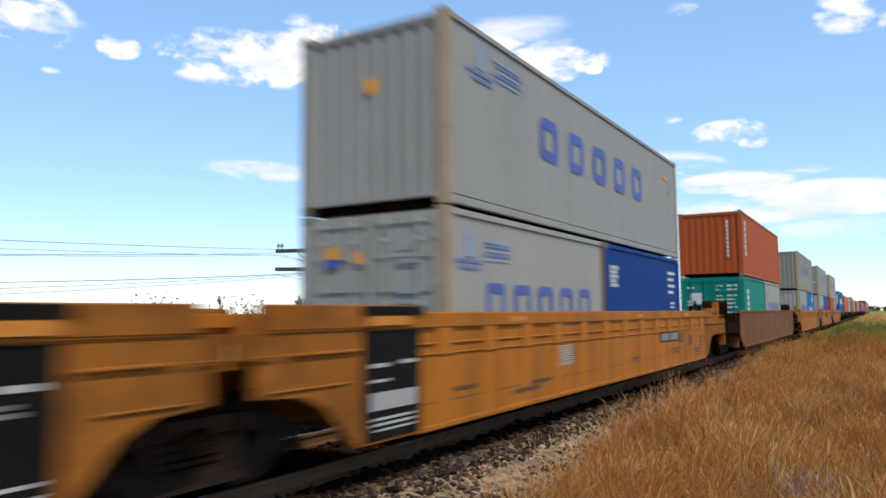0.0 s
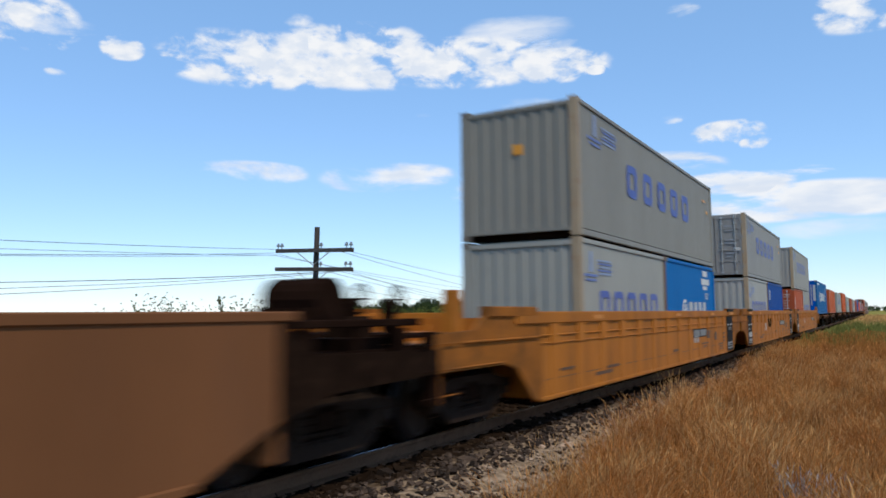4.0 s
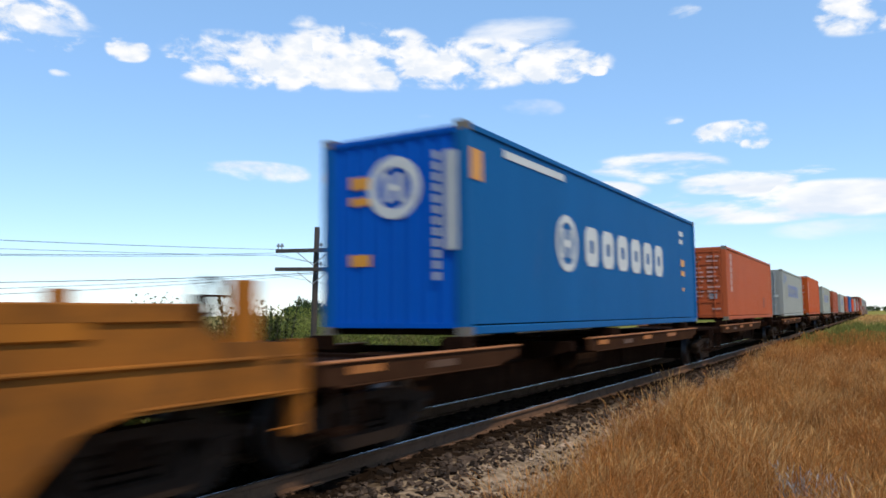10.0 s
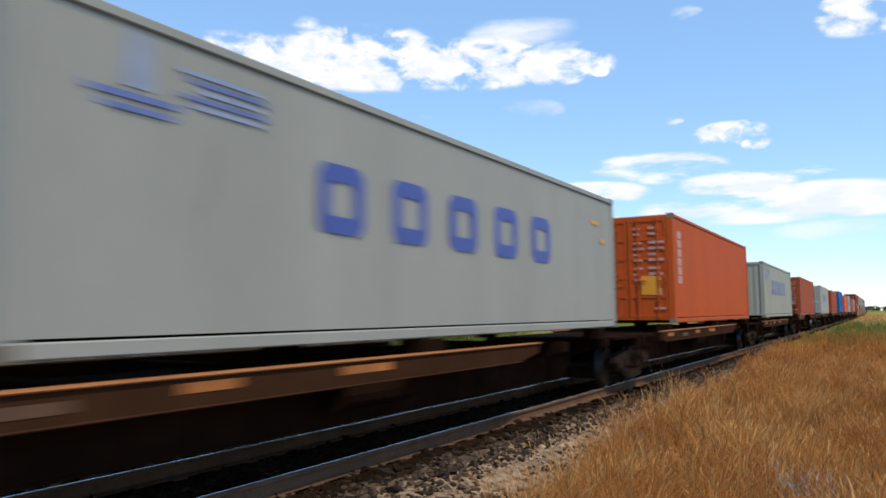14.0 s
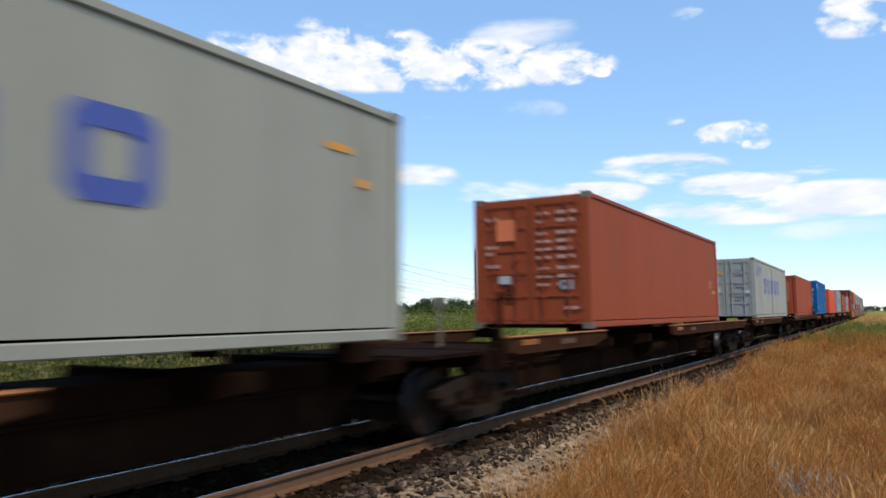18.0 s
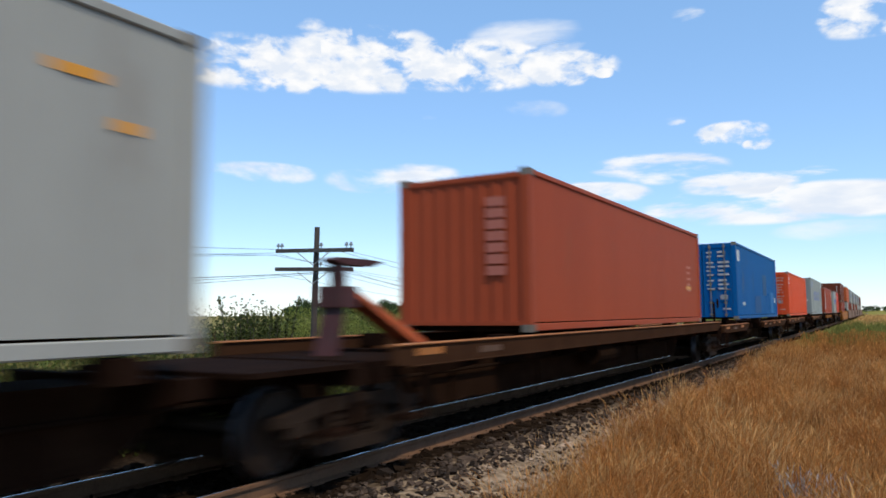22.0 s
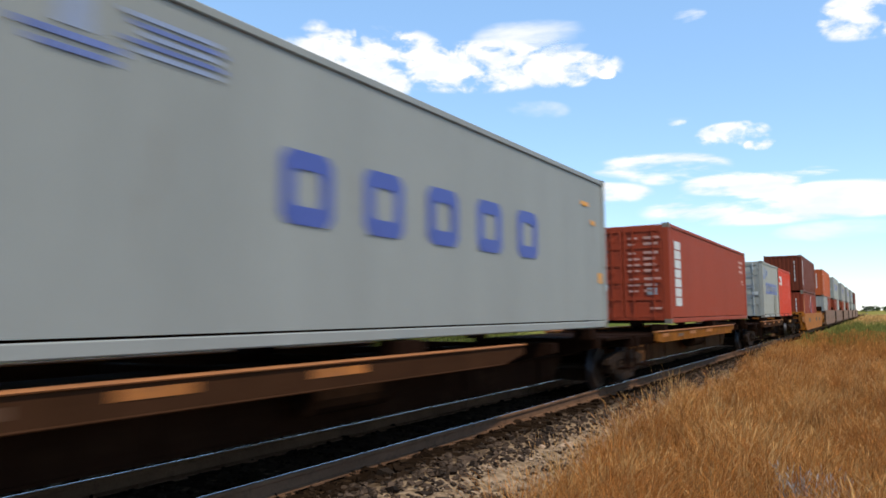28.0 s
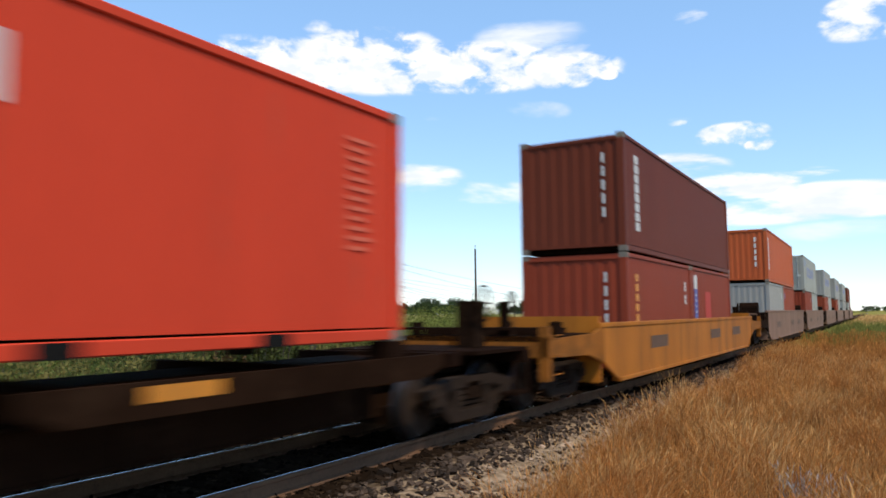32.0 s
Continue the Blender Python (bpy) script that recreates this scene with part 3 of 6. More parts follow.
def well_car(label, u0, u1, paint_m, style="ribbed", front="shared", rear="shared", panels=True, wheels=(True, True), stickers=True, top=1.60, grid=-0.455, droop=False, short=0.0):
    """A double-stack well car whose well runs from u0 to u1. front/rear: 'shared' over a joint truck, or 'end' with a coupler."""
    u, half = (u0 + u1) / 2, (u1 - u0) / 2
    car = tagged(new("well_car"), label, "freight car", "well cars of the train")
    low = 0.27
    for s in (1, -1):
        x0, x1 = sorted((s * 1.36, s * 1.47))
        bot = [(-half, low), (half, low), (half + 0.05, 0.62), (half + 0.05, top - 0.15), (-half - 0.05, top - 0.15), (-half - 0.05, 0.62)]
        if style == "smooth":
            bot = [(-half + 0.9, low), (half - 0.9, low), (half, 0.66), (half, top - 0.04), (-half, top - 0.04), (-half, 0.66)]
        side = part("side_wall", Geo().prism(bot, s * 1.40, s * 1.46, "x"), paint_m, car)
        if style == "ribbed":
            part("top_chord", Geo().chamfered(min(s * 1.34, s * 1.498), max(s * 1.34, s * 1.498), -half - 0.9, half + 0.9, top - 0.19, top - 0.01), paint_m, car)
            part("ledge", Geo().chamfered(min(s * 1.42, s * 1.484), max(s * 1.42, s * 1.484), -half, half, 1.215, 1.245), paint_m, side)
            part("ledge", Geo().chamfered(min(s * 1.42, s * 1.480), max(s * 1.42, s * 1.480), -half, half, 1.10, 1.125), paint_m, side)
            n = int((2 * half) / 1.22)
            rib = shared(("rib", paint_m.name, s), lambda: Geo().box(min(s * 1.45, s * 1.490), max(s * 1.45, s * 1.490), -0.16, 0.16, 1.10, 1.41).mesh("rib", paint_m))
            for i in range(n + 1):
                part("rib", rib, paint_m, side, at=pose(0, -half + 0.5 + i * (2 * half - 1.0) / n, 0))
                part("stiffener", shared(("stiffener", paint_m.name, s), lambda: Geo().box(min(s * 1.459, s * 1.468), max(s * 1.459, s * 1.468), -0.14, 0.14, low + 0.05, 1.10).mesh("stiffener", paint_m)), paint_m, side, at=pose(0, -half + 0.5 + i * (2 * half - 1.0) / n, 0))
            part("weld_seam", Geo().box(min(s * 1.458, s * 1.4615), max(s * 1.458, s * 1.4615), -half + 0.1, half - 0.1, 0.555, 0.568), DARK_STENCIL, side, "grimy weld seam")
            part("bottom_flange", Geo().chamfered(min(s * 1.30, s * 1.475), max(s * 1.30, s * 1.475), -half, half, low - 0.02, low + 0.05), paint_m, side)
        else:
            part("top_chord", Geo().chamfered(min(s * 1.36, s * 1.48), max(s * 1.36, s * 1.48), -half - 0.2, half + 0.2, top - 0.09, top), paint_m, car)
            part("bottom_flange", Geo().chamfered(min(s * 1.30, s * 1.49), max(s * 1.30, s * 1.49), -half + 0.9, half - 0.9, low - 0.02, low + 0.06), paint_m, side)
            for y in (-half * 0.55, half * 0.2, half * 0.62):
                part("sticker", Geo().box(min(s * 1.458, s * 1.465), max(s * 1.458, s * 1.465), y - 0.75, y + 0.75, 0.78, 1.05), DARK_STENCIL, side, "faded stencilled panel")
    for i in range(int(half * 2 / 2.4) + 1):
        y = -half + 0.3 + i * 2.4
        part("cross_member", Geo().box(-1.36, 1.36, y - 0.12, y + 0.12, 0.22, 0.355), GRIME, car)
    # ends
    end_m = YELLOW_GRIMY if paint_m is YELLOW else RUSTY
    for way, kind, wh in ((-1, front, wheels[0]), (1, rear, wheels[1])):
        reach = 2.6 if style == "smooth" else {"shared": 2.75 - short, "end": 3.05, "cut": 2.75}[kind]
        e0, e1 = way * half, way * (half + reach)
        lo, hi = min(e0, e1), max(e0, e1)
        part("bulkhead", Geo().box(-1.40, 1.40, min(e0, e0 + way * 0.08), max(e0, e0 + way * 0.08), 0.3, 1.5), paint_m, car)
        part("end_deck", Geo().box(-1.30, 1.30, lo, hi, 1.12, 1.20), paint_m if style == "ribbed" else RUSTY, car, "end platform over the truck")
        for s in (1, -1):
            x0, x1 = sorted((s * 1.40, s * 1.47))
            if kind == "end":
                poly = [(e0, 0.27), (e0 + way * 0.35, 0.34), (e0 + way * 0.85, 0.80), (e0 + way * 1.2, 0.88), (e1, 0.88), (e1, 1.33), (e0 + way * 2.1, 1.36), (e0 + way * 1.8, 1.54), (e0, 1.54)]
            else:
                poly = [(e0 + way * a * reach / 2.75, b) for a, b in ((0, 0.27), (1.12, 0.28), (1.4, 0.50), (1.62, 0.72), (1.93, 0.84), (2.5, 0.88), (2.5, 1.20), (2.69, 1.20), (2.69, 1.42), (0, 1.42))]
            if style == "smooth":
                poly = [(e0, 0.66), (e0 + way * 0.8, 0.84), (e1, 0.88), (e1, 1.16), (e0 + way * 0.5, 1.20), (e0, top - 0.04)]
            wing = part("end_side", Geo().prism(poly, x0, x1, "x"), GRIME if style == "smooth" and paint_m is not YELLOW else end_m, car)
            if kind != "end" or style == "ribbed":
                part("end_rail", Geo().chamfered(min(s * 1.36, s * 1.50), max(s * 1.36, s * 1.50), *sorted((e0 + way * 0.2, e1 - way * 0.35 if kind != "end" else e0 + way * 1.75)), 1.43 if kind != "end" else 1.52, 1.66), end_m, wing)
                part("ledge", Geo().chamfered(min(s * 1.44, s * 1.505), max(s * 1.44, s * 1.505), *sorted((e0 + way * (1.12 if kind == "shared" and panels else 0.1), e1 - way * 0.6)), 1.20, 1.235), end_m, wing)
                part("ledge", Geo().chamfered(min(s * 1.44, s * 1.49), max(s * 1.44, s * 1.49), *sorted((e0 + way * 1.3, e1 - way * 0.4)), 0.90, 0.93), end_m, wing)
            if kind != "shared":
                part("end_post", Geo().box(*sorted((s * 1.30, s * 1.46)), *sorted((e1 - way * 0.12, e1)), 0.52, 1.36), end_m, wing)
            for z in (0.62, 0.92, 1.22) if kind != "shared" else (1.22,):
                part("grab_iron", Geo().cyl((s * 1.50, e1 - way * 0.45, z), (s * 1.50, e1 - way * 0.14, z), 0.010, 6), end_m, wing)
            if panels and kind == "shared":
                pan = part("number_panel", Geo().box(*sorted((s * 1.468, s * 1.476)), *sorted((e0 + way * 0.02, e0 + way * 1.05)), 0.30, 1.40), BLACK, wing, "black number panel with worn white stencils")
                bars = ((1.12, 1.165, 0.08, 0.34), (1.12, 1.165, 0.62, 0.92), (0.545, 0.57, 0.10, 0.92), (0.47, 0.49, 0.08, 0.92), (0.385, 0.41, 0.10, 0.92))
                if way > 0:
                    for z0_, a, b in ((1.02, 0.34, 0.74), (0.97, 0.38, 0.78), (0.50, 0.1, 0.45)):
                        part("stencil", Geo().box(*sorted((s * 1.475, s * 1.480)), *sorted((e0 + way * a, e0 + way * b)), z0_, z0_ + 0.03), PLATE, pan, "worn grey stencil")
                if way < 0:
                    bars = ((1.03, 1.07, 0.62, 0.92), (1.05, 1.09, 0.1, 0.4), (0.88, 0.91, 0.62, 0.92), (0.60, 0.78, 0.12, 0.34), (0.60, 0.78, 0.40, 0.62), (0.60, 0.78, 0.68, 0.90), (0.50, 0.525, 0.15, 0.9), (0.445, 0.47, 0.15, 0.9), (0.39, 0.41, 0.15, 0.85))
                for z0_, z1_, a, b in bars:
                    part("stencil", Geo().box(*sorted((s * 1.475, s * 1.480)), *sorted((e0 + way * a, e0 + way * b)), z0_, z1_), SILVER, pan)
                part("chord_panel", Geo().box(*sorted((s * 1.495, s * 1.525)), *sorted((e0 + way * 0.0, e0 + way * 1.1)), 1.56, 1.65), BLACK, wing)
                part("reflector", Geo().box(*sorted((s * 1.515, s * 1.525)), *sorted((e0 + way * 0.25, e0 + way * 1.0)), 1.455, 1.55), ORANGE, wing)
        if kind == "end":
            part("end_sill", Geo().box(-1.46, 1.46, *sorted((e1 - way * 0.25, e1)), 0.88, 1.20), end_m, car)
            coupler(car, e1, way)
            for s in (1, -1):
                part("ladder_post", Geo().box(*sorted((s * 1.25, s * 1.40)), *sorted((e1 - way * 0.75, e1 - way * 0.55)), 1.16, 1.86 if style == "ribbed" else 1.42), paint_m if style == "ribbed" else RUSTY, car)
            part("brake_stand", Geo().box(0.46, 0.58, *sorted((e1 - way * 0.48, e1 - way * 0.36)), 1.2, 1.76), RUSTY, car, "hand brake stand")
            hand_wheel(car, 0.66, e1 - way * 0.42, 1.75, 0.17)
            part("cross_walk", Geo().box(-1.35, 1.35, *sorted((e1 - way * 0.5, e1 - way * 0.1)), 1.30, 1.34), RUSTY, car)
            for x in (-0.9, 0.0, 0.9):
                part("container_guide", Geo().cyl((x, e0 + way * 0.9, 1.15), (x, e0 + way * 0.9, 1.42), 0.05, 10).box(x - 0.3, x + 0.3, *sorted((e0 + way * 1.2, e0 + way * 1.9)), 1.15, 1.32), paint_m if style == "ribbed" else RUSTY, car)
            if style == "smooth" and paint_m is not YELLOW:
                tank_z = min(top, 1.5)
                for s in (1, -1):
                    part("end_rail", Geo().chamfered(*sorted((s * 1.28, s * 1.40)), *sorted((e0, e1 - way * 0.3)), tank_z - 0.06, tank_z + 0.02), RUSTY, car)
                    for k in (0.5, 1.2, 1.9):
                        part("rail_post", Geo().box(*sorted((s * 1.30, s * 1.38)), *sorted((e0 + way * k - 0.05, e0 + way * k + 0.05)), 1.10, tank_z - 0.05), RUSTY, car)
                part("brake_cylinder", Geo().cyl((0.45, e0 + way * 1.0, tank_z + 0.22), (1.2, e0 + way * 1.0, tank_z + 0.22), 0.22, 16).box(0.5, 1.15, e0 + way * 1.0 - 0.34, e0 + way * 1.0 + 0.34, tank_z - 0.02, tank_z + 0.14), RUSTY, car, "rusty brake cylinder on the end platform")
                part("valve", Geo().chamfered(0.5, 0.9, e0 + way * 1.9 - 0.2, e0 + way * 1.9 + 0.2, 1.15, tank_z + 0.05, 0.04), GRIME, car)
            if wh:
                truck(car, e1 - way * 1.55, u)
        elif wh:
            truck(car, e0 + way * (reach + 0.05), u)
            part("joint_box", Geo().box(-0.5, 0.5, e1 - 0.6, e1 + 0.6, 0.85, 1.12), paint_m, car)
        part("centre_sill", Geo().box(-0.32, 0.32, lo, hi, 0.80, 1.12), paint_m, car)
    if stickers and style == "ribbed":
        for y, z0_, z1_, w, m in ((half * 0.47, 0.87, 1.10, 1.66, BLACK), (half * 0.76, 0.72, 0.96, 0.34, DARK_STENCIL), (half * 0.62, 0.80, 1.04, 0.40, DARK_STENCIL), (-half * 0.55, 0.55, 0.60, 0.7, DARK_STENCIL), (-half * 0.62, 0.46, 0.52, 0.9, DARK_STENCIL), (half * 0.1, 0.60, 0.66, 0.5, DARK_STENCIL), (half * 0.56, 0.66, 0.70, 0.9, DARK_STENCIL), (half * 0.56, 0.59, 0.62, 0.6, DARK_STENCIL), (half * 0.87, 0.56, 0.60, 0.7, DARK_STENCIL), (half * 0.87, 0.48, 0.52, 0.55, DARK_STENCIL), (half * 0.87, 0.41, 0.44, 0.65, DARK_STENCIL), (-half * 0.86, 0.66, 0.70, 0.6, DARK_STENCIL)):
            part("sticker", Geo().box(1.455, 1.4695, y - w / 2, y + w / 2, z0_, z1_), m, car, "stencilled data panel")
        for y in (half * 0.47 - 0.41, half * 0.47 + 0.41):
            part("sticker", Geo().box(1.464, 1.474, y - 0.36, y + 0.36, 0.90, 1.07), PLATE, car, "scuffed grey data plate")
        part("sticker", Geo().box(1.458, 1.470, half * 0.93 - 0.11, half * 0.93 + 0.11, 0.62, 0.70), DARK_STENCIL, car)
        part("sticker", Geo().box(1.458, 1.470, half * 0.93 - 0.12, half * 0.93 + 0.12, 0.735, 0.80), DARK_STENCIL, car)
        part("sticker", Geo().box(1.464, 1.474, half * 0.93 - 0.12, half * 0.93 + 0.16, 0.845, 0.92), DARK_STENCIL, car)
        for i in range(9):
            part("print_bar", Geo().box(1.458, 1.4705, half * grid, half * grid + 0.58, 0.74 + 0.036 * i, 0.756 + 0.036 * i), SILVER, car)
        hose = [(1.500, -half * 0.255 + 0.38 * math.cos(a), 1.24 + 0.36 * math.sin(a)) for a in (3.14, 3.5, 3.95, 4.4, 4.71, 5.05, 5.5, 5.95, 6.28)]
        g = Geo()
        for a, b in zip(hose, hose[1:]):
            g.cyl(a, b, 0.024, 8)
        droop and part("air_hose", g, GRIME, car, "thin drooping air hose")
        for y in (-half * 0.7, 0.1 * half, half * 0.66):
            part("reflector", Geo().box(1.490, 1.504, y, y + 0.5, top - 0.14, top - 0.07), ORANGE, car)
    ride(car, u)
    return car


DARK_STENCIL = material("dark_stencil", (0.10, 0.045, 0.018), rough=0.7, vary=0.3, scale=3, bump=0.02)


def flat_car(label, u0, u1, sills, front_truck=None, rear_truck=None, front_end=False, rear_end=False, hitch=False, stand=False, sill=None, belly_paint=None, lift=0.0, seed=1, deep=0.315):
    """A skeletal container flat: deep middle sill, side sills on outriggers and raised pedestals. u0..u1: where its frame runs."""
    rnd = random.Random(seed)
    u, half = (u0 + u1) / 2, (u1 - u0) / 2
    sill = sill or RUST_SILL
    car = tagged(new("container_flat_car"), label, "freight car", "flat cars of the train")
    belly = [(-half, 0.78), (-half + 1.75, 0.78), (-half + 2.3, deep), (half - 2.3, deep), (half - 1.75, 0.78), (half, 0.78), (half, 1.02), (-half, 1.02)]
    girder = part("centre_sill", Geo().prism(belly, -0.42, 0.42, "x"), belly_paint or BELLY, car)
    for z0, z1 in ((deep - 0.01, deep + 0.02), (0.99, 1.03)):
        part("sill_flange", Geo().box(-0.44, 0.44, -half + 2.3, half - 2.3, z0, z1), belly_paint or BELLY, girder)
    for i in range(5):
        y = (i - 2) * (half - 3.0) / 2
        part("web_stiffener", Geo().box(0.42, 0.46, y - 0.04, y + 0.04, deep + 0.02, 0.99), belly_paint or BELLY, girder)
    for s in (1, -1):
        x0, x1 = sorted((s * 1.31, s * 1.40))
        for a, b in sills:
            a, b = a - u, b - u
            side = part("side_sill", Geo().prism([(a, 0.90), (a + 0.25, 0.88), (b - 0.6, 0.88), (b, 0.98), (b, 1.10), (a, 1.10)], x0, x1, "x"), sill, car, at=pose(0, 0, lift))
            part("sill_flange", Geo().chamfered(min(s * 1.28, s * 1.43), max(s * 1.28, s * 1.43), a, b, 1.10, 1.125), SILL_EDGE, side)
            part("lower_flange", Geo().chamfered(min(s * 1.28, s * 1.42), max(s * 1.28, s * 1.42), a + 0.25, b - 0.6, 0.86, 0.882), sill, side)
            if s > 0:
                for y0_, y1_ in ((0.40, 0.95), (3.2 + rnd.uniform(0, 0.3), 3.95), (5.5 - rnd.uniform(0, 0.3), 6.1)):
                    if y1_ < b - a - 0.4 and (lift < 0.1 or y0_ < 3):
                        part("reflector", Geo().box(1.398, 1.406, a + y0_, a + y1_, 0.985, 1.065), OLD_ORANGE, side, "faded orange yellow reflector panel")
                if b - a > 4:
                    part("stencil", Geo().box(1.398, 1.405, a + 1.9, a + 2.5, 0.95, 1.03), DARK_STENCIL, side)
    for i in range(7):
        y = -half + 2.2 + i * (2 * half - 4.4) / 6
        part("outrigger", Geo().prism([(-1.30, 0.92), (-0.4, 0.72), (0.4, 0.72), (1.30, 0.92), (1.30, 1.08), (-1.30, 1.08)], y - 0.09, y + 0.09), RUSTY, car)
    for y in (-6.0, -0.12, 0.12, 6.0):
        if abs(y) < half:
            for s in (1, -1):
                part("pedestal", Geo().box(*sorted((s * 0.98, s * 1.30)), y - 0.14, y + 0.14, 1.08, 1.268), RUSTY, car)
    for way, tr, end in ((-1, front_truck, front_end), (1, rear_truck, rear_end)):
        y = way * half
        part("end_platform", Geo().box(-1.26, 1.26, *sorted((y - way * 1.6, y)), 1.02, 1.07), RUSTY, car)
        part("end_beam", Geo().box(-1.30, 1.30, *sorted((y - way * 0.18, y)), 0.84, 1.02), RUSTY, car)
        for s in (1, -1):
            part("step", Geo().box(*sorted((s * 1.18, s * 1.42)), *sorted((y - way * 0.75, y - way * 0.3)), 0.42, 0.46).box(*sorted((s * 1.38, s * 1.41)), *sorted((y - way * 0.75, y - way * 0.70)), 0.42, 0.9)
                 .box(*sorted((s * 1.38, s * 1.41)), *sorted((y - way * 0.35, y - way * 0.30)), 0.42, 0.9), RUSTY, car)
        if tr is not None:
            truck(car, tr - u, u)
        if end:
            coupler(car, y, way)
            if way > 0 and u > 300:
                part("brake_stand", Geo().box(0.45, 0.75, *sorted((y - way * 0.7, y - way * 0.4)), 1.08, 1.75), GRIME, car, "hand brake stand")
                hand_wheel(car, 0.82, y - way * 0.55, 1.72)
    part("air_tank", Geo().cyl((0.75, -1.2, 0.72), (0.75, 0.2, 0.72), 0.2, 14), GRIME, car)
    part("brake_pipe", Geo().cyl((0.5, -half + 0.5, 0.76), (0.5, half - 0.5, 0.76), 0.025, 6), GRIME, car)
    if hitch:
        y = hitch - u
        h = part("trailer_hitch", Geo().prism([(y - 0.38, 2.25), (y - 0.2, 2.20), (y + 0.42, 2.20), (y + 0.66, 2.27), (y + 0.4, 2.285), (y - 0.28, 2.285)], -0.12, 0.12, "x"), HITCH_PLATE, car, "raised trailer hitch with an orange strut")
        part("hitch_leg", Geo().box(-0.10, 0.10, y - 0.22, y - 0.12, 1.90, 2.21).box(-0.2, 0.2, y - 0.36, y - 0.02, 1.66, 1.92).prism([(y - 0.30, 1.66), (y - 0.20, 1.66), (y - 0.34, 1.07), (y - 0.46, 1.07)], -0.15, 0.15, "x"), HITCH_PLATE, h)
        part("hitch_strut", Geo().prism([(y - 0.15, 1.88), (y + 0.05, 1.86), (y + 1.95, 1.07), (y + 1.55, 1.07)], -0.16, 0.16, "x"), HITCH, h)
    if stand:
        y = stand - u
        part("brake_stand", Geo().box(1.07, 1.13, y - 0.03, y + 0.03, 1.05, 1.88).box(0.98, 1.16, y - 0.11, y + 0.11, 1.05, 1.16), RUSTY, car, "rusty hand brake stand")
        hand_wheel(car, 1.20, y + 0.12, 1.83, 0.14)
        part("end_post", Geo().cyl((0, y + 0.16, 1.05), (0, y + 0.16, 1.80), 0.035, 8).box(-0.1, 0.1, y + 0.12, y + 0.20, 1.66, 1.82), CASTING, car, "worn end post")
    ride(car, u)
    return car


HITCH_PLATE = material("dark_maroon_hitch_steel", (0.06, 0.014, 0.012), rough=0.7, vary=0.3, dirt=(0.05, 0.03, 0.02), dirt_amount=0.5, scale=2, bump=0.1)
HITCH = material("orange_hitch_paint", (0.50, 0.09, 0.02), rough=0.7, vary=0.25, dirt=(0.10, 0.05, 0.03), dirt_amount=0.5, scale=1.5, bump=0.1)

# ---- the train ----
F45, F40, F20 = 13.716, 12.192, 6.058
DECK, WELL, STACK = 1.272, 0.362, 2.98


def load(box, u0, z, length):
    return ride(box, u0 + length / 2, z)


def grey_forty(u, z, tall=LOW, end="door", colour=GREY_BOX, amount=0.12, posts=OCHRE_POST, extra=(), size=0.72, where="stacked on another"):
    mk = [five_blocks(3.45, size, 1.47 if tall == LOW else 1.51, 1.27, 0.74), ship_mark(0.6, tall - 0.68, 1.05), side_sign(10.9, 11.3, tall - 0.62, tall - 0.54, AMBER), side_sign(11.4, 11.62, tall - 0.95, tall - 0.86, AMBER)]
    if end == "door":
        mk.append(lambda box, length, high: shipper_end(box, length, high, 0.40 if posts else 0.0))
    else:
        mk.append(end_sign(-0.10, 0.12, tall - 0.98, tall - 0.78, AMBER, proud=0.024))
    load(container(f"grey container with blue block lettering and {'double doors' if end == 'door' else 'blank end'} {where}", colour, F40, tall, end, posts, amount, mk + list(extra)), u, z, F40)


def grey_twenty(u, z, end="door", colour=(0.300, 0.292, 0.254), posts=OCHRE_POST, mark_z=1.36, where="in a well car", extra=()):
    mk = [five_blocks(1.38, 0.54, mark_z, 0.89, 0.60), ship_mark(0.25, 1.88, 0.95)]
    if end == "door":
        mk.append(shipper_end)
    load(container(f"short pale grey container with blue block lettering {where}", colour, F20, LOW, end, posts, 0.15, mk + list(extra), rear_post=RUST_POST), u, z, F20)


def plain_twenty(u, z, label, colour, end="door", marks=(), amount=0.12, rods=None):
    load(container(label, colour, F20, LOW, end, None, amount, marks, rods=rods), u, z, F20)


def plain_forty(u, z, label, colour, tall=LOW, end="door", marks=(), amount=0.15, posts=None, rods=None):
    load(container(label, colour, F40, tall, end, posts, amount, marks, rods=rods), u, z, F40)


BLUE_DEEP, BLUE_LIGHT, TEAL = (0.006, 0.042, 0.19), (0.004, 0.125, 0.36), (0.008, 0.20, 0.155)
ORANGE_A, ORANGE_B, RED_A, RED_B = (0.375, 0.077, 0.023), (0.43, 0.094, 0.033), (0.25, 0.052, 0.025), (0.305, 0.066, 0.027)
RED_C, RED_D, MAROON, BROWN_B = (0.62, 0.078, 0.024), (0.56, 0.054, 0.025), (0.135, 0.033, 0.018), (0.225, 0.043, 0.022)

# double stacks at the head
well_car("yellow articulated double-stack well car with worn ribbed sides", -12.9, 1.72, YELLOW, front="cut", rear="shared", wheels=(False, False), short=0.27)
well_car("yellow double-stack well car with black number panel and coupler end", 6.97, 21.9, YELLOW, front="shared", rear="end")
grey_forty(8.01, STACK, end="blank")
grey_twenty(8.01, WELL, end="door")
plain_twenty(14.15, WELL, "deep blue short shipping container in a yellow well car", BLUE_DEEP, "blank", [print_rows(0.32, 2.08, 5, 0.55, 0.075, 0.09, SILVER), print_rows(4.9, 2.15, 4, 0.7, 0.07, 0.16), print_rows(5.1, 1.4, 2, 0.4, 0.05, 0.1)])

